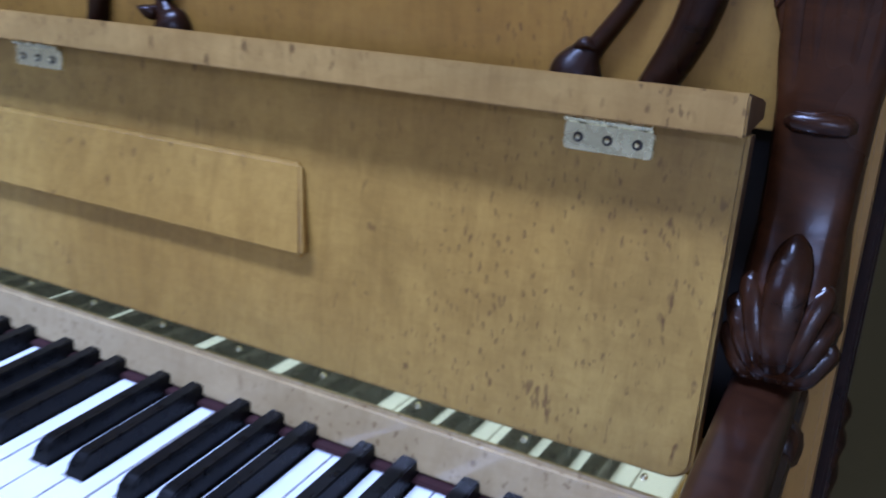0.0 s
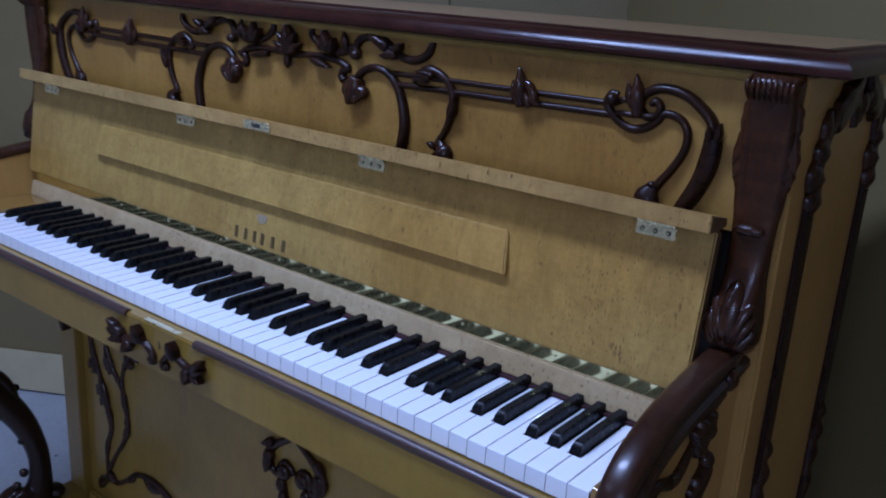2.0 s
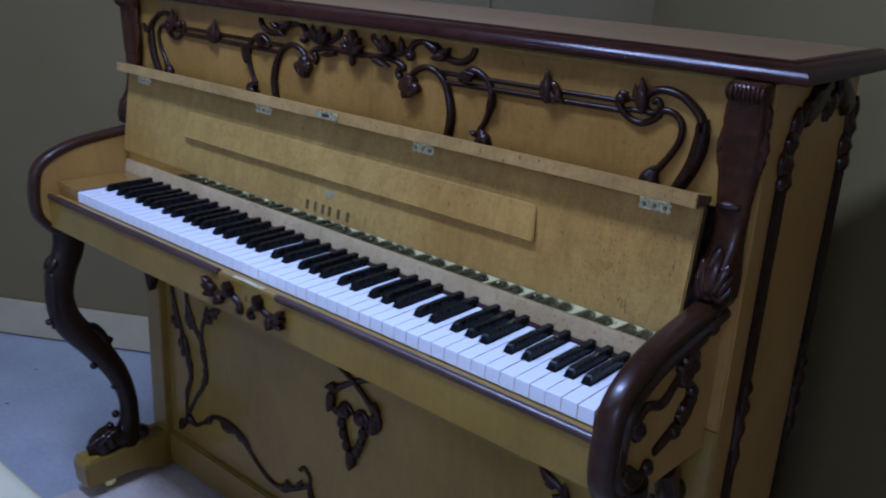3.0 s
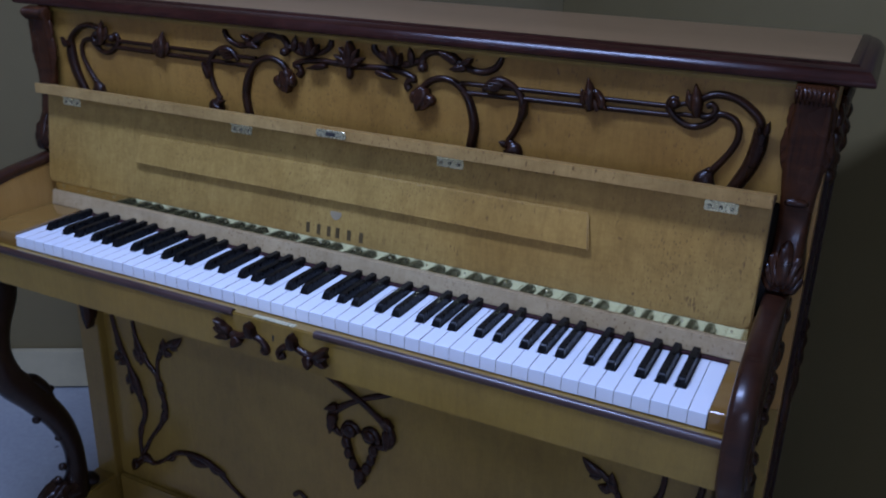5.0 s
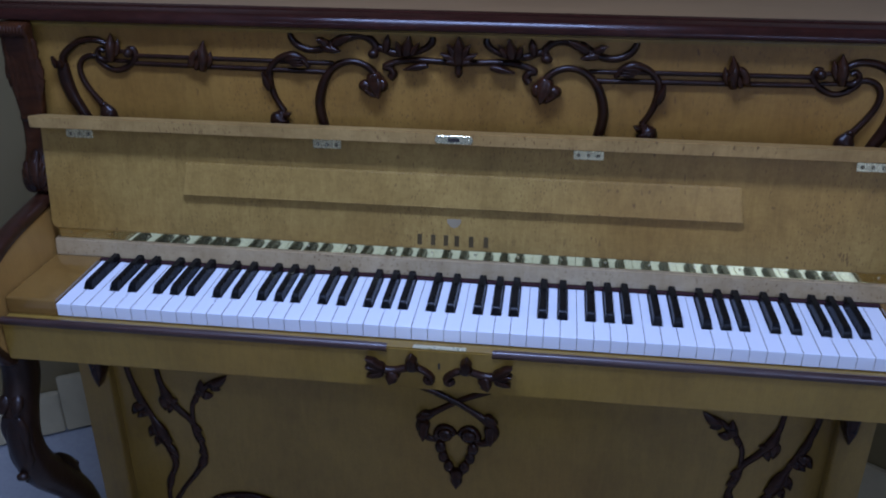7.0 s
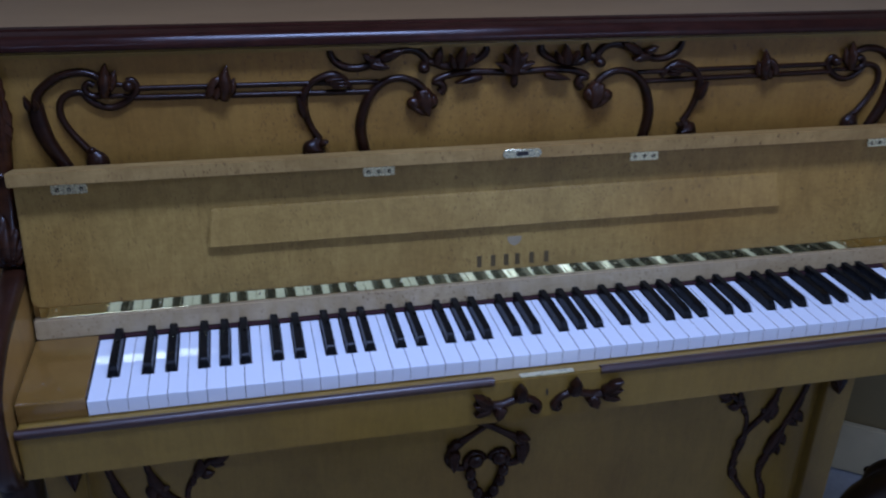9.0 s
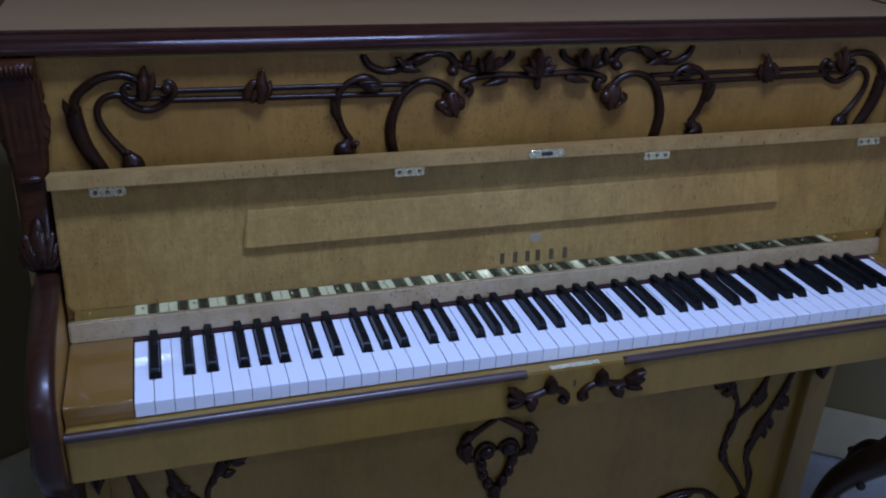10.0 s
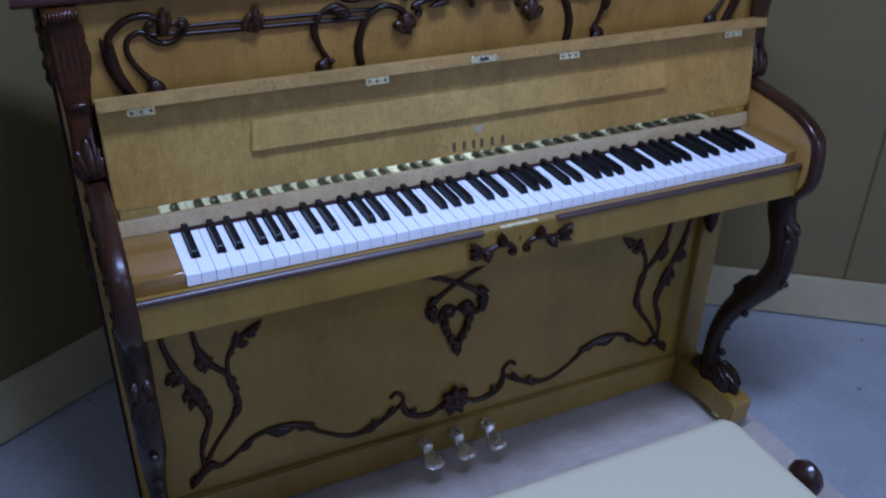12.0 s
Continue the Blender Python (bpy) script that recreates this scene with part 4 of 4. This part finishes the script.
# ---- lower case ----
lower = part("lower_panel", box(X(-0.650), X(0.650), 0.2275, 0.244, 0.05, 0.651, 0.001), MAPLE_PLAIN, piano, "plain maple lower panel with vine carving")
for s in (-1, 1):
    a, b = X(s * 0.650), X(s * 0.7085)
    part("post", box(min(a, b), max(a, b), 0.210, 0.300, 0.0, 0.650, 0.002), MAPLE_PLAIN, piano)
part("bottom_rail", box(X(-0.650), X(0.650), 0.2165, 0.240, -0.018, 0.068, 0.004), MAPLE_PLAIN, piano)
YL = 0.2262
for s in (-1, 1):
    bm = bmesh.new()
    sweep(bm, flat([(0.625, 0.505), (0.623, 0.478), (0.616, 0.436), (0.595, 0.378), (0.577, 0.330), (0.561, 0.282), (0.556, 0.250), (0.572, 0.208), (0.580, 0.168), (0.577, 0.136)], s, YL),
          [0.0045, 0.0055, 0.0062, 0.0060, 0.0075, 0.0085, 0.0072, 0.0055, 0.0050, 0.0065], lift=0.8)
    for (bu, bz), (tu, tz), w in (((0.600, 0.388), (0.627, 0.364), 0.026), ((0.590, 0.372), (0.618, 0.357), 0.020), ((0.578, 0.340), (0.599, 0.312), 0.024), ((0.572, 0.318), (0.590, 0.290), 0.020), ((0.570, 0.320), (0.553, 0.305), 0.020), ((0.562, 0.300), (0.546, 0.268), 0.024), ((0.598, 0.385), (0.583, 0.366), 0.016)):
        frond(bm, (bu, bz), (tu, tz), w, YL - 0.002, s)
    for pts, r in (([(0.617, 0.440), (0.608, 0.408), (0.596, 0.380)], 0.009), ([(0.590, 0.366), (0.574, 0.326), (0.559, 0.276)], 0.0145), ([(0.560, 0.242), (0.572, 0.206), (0.580, 0.176)], 0.008)):
        sweep(bm, flat(pts, s, YL - 0.002), [0.003, r, 0.003], lift=0.6)
    part("vine_stem", bm, CARVED, lower)
    bm = bmesh.new()
    sweep(bm, flat([(0.565, 0.510), (0.564, 0.476), (0.558, 0.432), (0.537, 0.390), (0.509, 0.357), (0.499, 0.318), (0.494, 0.276), (0.514, 0.234), (0.545, 0.192), (0.571, 0.148)], s, YL),
          [0.0045, 0.0050, 0.0060, 0.0075, 0.0065, 0.0060, 0.0068, 0.0060, 0.0050, 0.0060], lift=0.8)
    for (bu, bz), (tu, tz), w in (((0.552, 0.416), (0.558, 0.378), 0.024), ((0.540, 0.396), (0.552, 0.372), 0.018), ((0.545, 0.405), (0.530, 0.406), 0.016), ((0.508, 0.352), (0.490, 0.338), 0.018), ((0.500, 0.330), (0.487, 0.312), 0.016), ((0.497, 0.296), (0.486, 0.272), 0.018)):
        frond(bm, (bu, bz), (tu, tz), w, YL - 0.002, s)
    for pts, r in (([(0.560, 0.446), (0.551, 0.412), (0.532, 0.384)], 0.011), ([(0.510, 0.358), (0.501, 0.330), (0.497, 0.300)], 0.009), ([(0.494, 0.284), (0.498, 0.262), (0.512, 0.238)], 0.010)):
        sweep(bm, flat(pts, s, YL - 0.002), [0.003, r, 0.003], lift=0.6)
    part("vine_stem", bm, CARVED, lower)
    bm = bmesh.new()
    sweep(bm, flat([(0.506, 0.350), (0.504, 0.392), (0.486, 0.424), (0.462, 0.448), (0.434, 0.464)], s, YL), [0.0045, 0.005, 0.0062, 0.0060, 0.003], lift=0.8)
    for (bu, bz), (tu, tz), w in (((0.490, 0.418), (0.480, 0.456), 0.022), ((0.482, 0.424), (0.458, 0.424), 0.022), ((0.466, 0.444), (0.428, 0.469), 0.022), ((0.462, 0.446), (0.442, 0.436), 0.018), ((0.500, 0.400), (0.494, 0.424), 0.014)):
        frond(bm, (bu, bz), (tu, tz), w, YL - 0.002, s)
    part("vine_branch", bm, CARVED, lower)
    bm = bmesh.new()
    sweep(bm, flat([(0.606, 0.094), (0.586, 0.118), (0.566, 0.134), (0.545, 0.126), (0.515, 0.143), (0.471, 0.177), (0.412, 0.187), (0.362, 0.172), (0.321, 0.138), (0.261, 0.106), (0.205, 0.112), (0.141, 0.148), (0.128, 0.172), (0.146, 0.190), (0.160, 0.180)], s, YL),
          [0.007, 0.009, 0.012, 0.006, 0.005, 0.006, 0.007, 0.008, 0.005, 0.0055, 0.007, 0.0055, 0.005, 0.005, 0.0055])
    sweep(bm, flat([(0.131, 0.158), (0.120, 0.126), (0.090, 0.106), (0.056, 0.104), (0.026, 0.120), (0.004, 0.130)], s, YL), [0.006, 0.009, 0.008, 0.007, 0.007, 0.008])
    for (bu, bz), (tu, tz), w in (((0.440, 0.184), (0.375, 0.176), 0.026), ((0.380, 0.178), (0.335, 0.170), 0.022), ((0.230, 0.108), (0.180, 0.132), 0.022), ((0.170, 0.132), (0.152, 0.160), 0.018),
                                  ((0.500, 0.150), (0.470, 0.186), 0.014), ((0.585, 0.120), (0.612, 0.084), 0.024), ((0.112, 0.120), (0.098, 0.138), 0.018), ((0.200, 0.115), (0.205, 0.138), 0.016)):
        frond(bm, (bu, bz), (tu, tz), w * 1.1, YL - 0.003, s)
    part("vine_garland", bm, CARVED, lower)
for k in range(7):
    a = radians(90 + 360 / 7 * k)
    petal = leaf(bmesh.new(), at(0, 0.126, YL - 0.006), at(0.040 * math.cos(a), 0.126 + 0.042 * math.sin(a), YL - 0.008), 0.026, 0.010, lobes=2)
    part("rosette_petal", petal, CARVED, lower)
part("rosette_heart", blob(bmesh.new(), at(0, 0.126, YL - 0.012), (0.012, 0.010, 0.012)), CARVED, lower)
# pendant: two ribbons that cross, curl in and end in a string of buds
for s in (-1, 1):
    bm = sweep(bmesh.new(), flat([(-0.092 * s, 0.494), (-0.062 * s, 0.478), (-0.028 * s, 0.463), (0.0, 0.449), (0.030 * s, 0.430), (0.056 * s, 0.411), (0.067 * s, 0.388), (0.056 * s, 0.366), (0.034 * s, 0.360)], 1, YL - 0.001 - 0.002 * s),
               [0.0050, 0.0062, 0.0064, 0.0060, 0.0066, 0.0092, 0.0108, 0.0080, 0.0056], lift=0.8)
    leaf(bm, at(s * 0.050, 0.422, YL - 0.004), at(s * 0.0745, 0.414, YL - 0.008), 0.016, 0.008, lobes=1)
    leaf(bm, at(s * 0.060, 0.404, YL - 0.005), at(s * 0.062, 0.364, YL - 0.009), 0.022, 0.009, lobes=2)
    part("pendant_ribbon", bm, CARVED, lower)
    bm = sweep(bmesh.new(), flat([(0.036 * s, 0.362), (0.036 * s, 0.376), (0.026 * s, 0.389), (0.012 * s, 0.386), (0.004 * s, 0.376)], 1, YL), [0.0065, 0.0090, 0.0095, 0.0080, 0.0060], lift=0.9)
    blob(bm, at(s * 0.0215, 0.3785, YL - 0.006), (0.0150, 0.010, 0.0150), 14)
    part("pendant_scroll", bm, CARVED, lower)
    bm = bmesh.new()
    sweep(bm, flat([(0.032 * s, 0.362), (0.028 * s, 0.340), (0.020 * s, 0.316), (0.010 * s, 0.294), (0.0, 0.284)], 1, YL), [0.0075, 0.0080, 0.0070, 0.0085, 0.0070])
    for u, z, r in ((0.030, 0.350, 0.0115), (0.025, 0.328, 0.0105), (0.0145, 0.306, 0.0110)):
        blob(bm, at(s * u, z, YL - 0.006), (r * 0.92, 0.0075, r * 1.25), 12)
    part("bud_string", bm, CARVED, lower)
bm = leaf(bmesh.new(), at(0, 0.300, YL - 0.005), at(0, 0.258, YL - 0.007), 0.025, 0.011, lobes=2)
part("pendant_tip", bm, CARVED, lower)
for s in (-1, 1):
    bm = bmesh.new()
    leaf(bm, at(s * 0.662, 0.560, 0.204), at(s * 0.664, 0.445, 0.204), 0.036, 0.020, lobes=3)
    sweep(bm, [at(s * 0.662, 0.600, 0.160), at(s * 0.662, 0.560, 0.185), at(s * 0.663, 0.500, 0.203), at(s * 0.664, 0.450, 0.208)], [0.020, 0.018, 0.014, 0.004], lift=1.0)
    blob(bm, at(s * 0.662, 0.618, 0.150), (0.020, 0.022, 0.022))
    part("corbel", bm, CARVED, piano, "dark carved bracket under the key bed")

# toe blocks, cabriole legs, castors
for s in (-1, 1):
    a, b = X(s * 0.652), X(s * 0.7135)
    prof = [(0.002, -0.004), (-0.003, 0.054), (0.006, 0.066), (0.250, 0.068), (0.250, -0.030), (0.185, -0.030), (0.160, -0.012), (0.100, -0.004)]
    toe = part("toe_block", prism(prof, "x", min(a, b), max(a, b), 0.004, 2), MAPLE_PLAIN, piano)
    u = s * 0.681
    bm = bmesh.new()
    body = [(0.020, 0.650, 0.033), (0.018, 0.590, 0.034), (-0.003, 0.535, 0.032), (-0.012, 0.476, 0.031), (0.005, 0.412, 0.032), (0.054, 0.344, 0.030), (0.103, 0.265, 0.026),
            (0.128, 0.190, 0.0225), (0.130, 0.130, 0.0245), (0.121, 0.090, 0.034), (0.112, 0.066, 0.040)]
    sweep(bm, [at(u, z, y) for y, z, r in body], [r for y, z, r in body], (1, 0, 0), 0.75, 14, 4)
    leg = part("cabriole_leg", bm, LEG_SHADED, piano, "dark carved cabriole leg")
    bm = bmesh.new()
    leaf(bm, at(u, 0.540, -0.030), at(u, 0.410, -0.030), 0.044, 0.007, (0, -1, 0.1), 2)
    for du in (-0.010, 0.010):
        sweep(bm, [at(u + du * 0.6, 0.575, -0.010), at(u + du, 0.562, -0.022), at(u + du * 1.2, 0.546, -0.034)], [0.004, 0.011, 0.004], (0, -1, 0), 0.8)
    blob(bm, at(u, 0.428, -0.040), (0.010, 0.008, 0.007))
    part("knee_leaf", bm, LEG_SHADED, leg)
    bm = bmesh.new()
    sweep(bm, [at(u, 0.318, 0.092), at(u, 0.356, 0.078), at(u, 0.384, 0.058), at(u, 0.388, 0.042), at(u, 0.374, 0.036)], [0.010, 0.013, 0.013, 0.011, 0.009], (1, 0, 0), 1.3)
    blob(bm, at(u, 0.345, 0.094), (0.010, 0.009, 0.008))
    part("leg_scroll", bm, LEG_SHADED, leg)
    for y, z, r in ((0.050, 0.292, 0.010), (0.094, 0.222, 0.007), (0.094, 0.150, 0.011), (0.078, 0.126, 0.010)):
        part("leg_bead", blob(bmesh.new(), at(u, z, y + 0.002), (0.010, r * 0.85, r * 0.85), 12), LEG_SHADED, leg)
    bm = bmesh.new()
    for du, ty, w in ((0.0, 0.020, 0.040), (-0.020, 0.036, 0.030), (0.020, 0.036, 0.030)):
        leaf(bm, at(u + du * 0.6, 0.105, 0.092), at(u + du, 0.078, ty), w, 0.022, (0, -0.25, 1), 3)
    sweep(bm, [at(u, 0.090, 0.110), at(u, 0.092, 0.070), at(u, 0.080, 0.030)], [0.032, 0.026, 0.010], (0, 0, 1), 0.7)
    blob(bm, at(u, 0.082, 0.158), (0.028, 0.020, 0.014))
    part("leg_foot", bm, LEG_SHADED, leg)
    bm = bmesh.new()
    lathe(bm, [(0.006, -0.012), (0.014, -0.010), (0.014, -0.002), (0.010, 0.0), (0.014, 0.002), (0.014, 0.010), (0.006, 0.012)], at(u, FLOOR + 0.0205, 0.066), "x", 16)
    part("castor", bm, BRASS, toe, "small brass castor wheel")

# pedals
for u in (-0.084, -0.003, 0.078):
    bm = bmesh.new()
    lathe(bm, [(0.004, -0.022), (0.012, -0.020), (0.017, -0.010), (0.017, 0.0), (0.011, 0.008), (0.010, 0.014)], at(u, 0.040, 0.203), "y", 16)
    prof = [(u - 0.008, 0.205), (u - 0.011, 0.182), (u - 0.024, 0.146), (u - 0.022, 0.134), (u - 0.010, 0.128), (u + 0.010, 0.128), (u + 0.022, 0.134), (u + 0.024, 0.146), (u + 0.011, 0.182), (u + 0.008, 0.205)]
    slab = prism([(X(a), b) for a, b in prof], "z", -0.004, 0.006, 0.004, 2)
    for v in slab.verts:
        v.co.z += 0.020 + 0.25 * max(0, v.co.y - 0.16) + 0.006 * math.sin((v.co.y - 0.114) * 28)
    join(bm, slab)
    part("pedal", bm, STEEL, piano, "worn nickel-plated brass pedal")

# ---- bench ----
bench = new("piano_bench")
tagged(bench, "small piano bench with a cream seat and dark wooden knobs", "bench")
BX, BY, BZ = -0.033, -0.516, 0.452
seat = bmesh.new()
rings = []
for z, grow in ((-0.045, -0.004), (-0.040, 0.0), (-0.014, 0.0), (-0.006, -0.003), (-0.001, -0.010), (0.0, -0.022)):
    rings.append([seat.verts.new((BX + x, BY + y, BZ + z)) for x, y in rounded(0.516 + 2 * grow, 0.330 + 2 * grow, 0.030 + max(grow, -0.02), 6)])
for a, b in zip(rings, rings[1:]):
    for k in range(len(a)):
        seat.faces.new((a[k], a[(k + 1) % len(a)], b[(k + 1) % len(a)], b[k]))
seat.faces.new(rings[0][::-1])
seat.faces.new(rings[-1])
part("seat", seat, CREAM, bench, "smooth cream vinyl seat", 60)
part("seat_frame", box(BX - 0.225, BX + 0.225, BY - 0.140, BY + 0.140, BZ - 0.110, BZ - 0.045, 0.004), BENCH_WOOD, bench)
for sx in (-1, 1):
    bm = bmesh.new()
    lathe(bm, [(0.008, 0.0), (0.009, 0.085), (0.020, 0.090), (0.030, 0.098), (0.034, 0.108), (0.030, 0.120), (0.014, 0.128)], (0, 0, 0), "x", 20)
    bmesh.ops.transform(bm, matrix=Matrix.Translation((BX + sx * 0.225, BY + 0.040, BZ - 0.075)) @ Matrix.Rotation(0 if sx > 0 else math.pi, 4, "Z"), verts=bm.verts[:])
    part("knob", bm, BENCH_WOOD, bench, "polished dark wooden adjusting knob")
    for sy in (-1, 1):
        bm = bmesh.new()
        lathe(bm, [(0.014, FLOOR + 0.006), (0.020, FLOOR + 0.03), (0.016, 0.05), (0.020, 0.15), (0.024, 0.24), (0.018, 0.27), (0.026, 0.29), (0.026, BZ - 0.10)], (BX + sx * 0.195, BY + sy * 0.110, 0), "z", 14)
        part("leg", bm, BENCH_WOOD, bench)
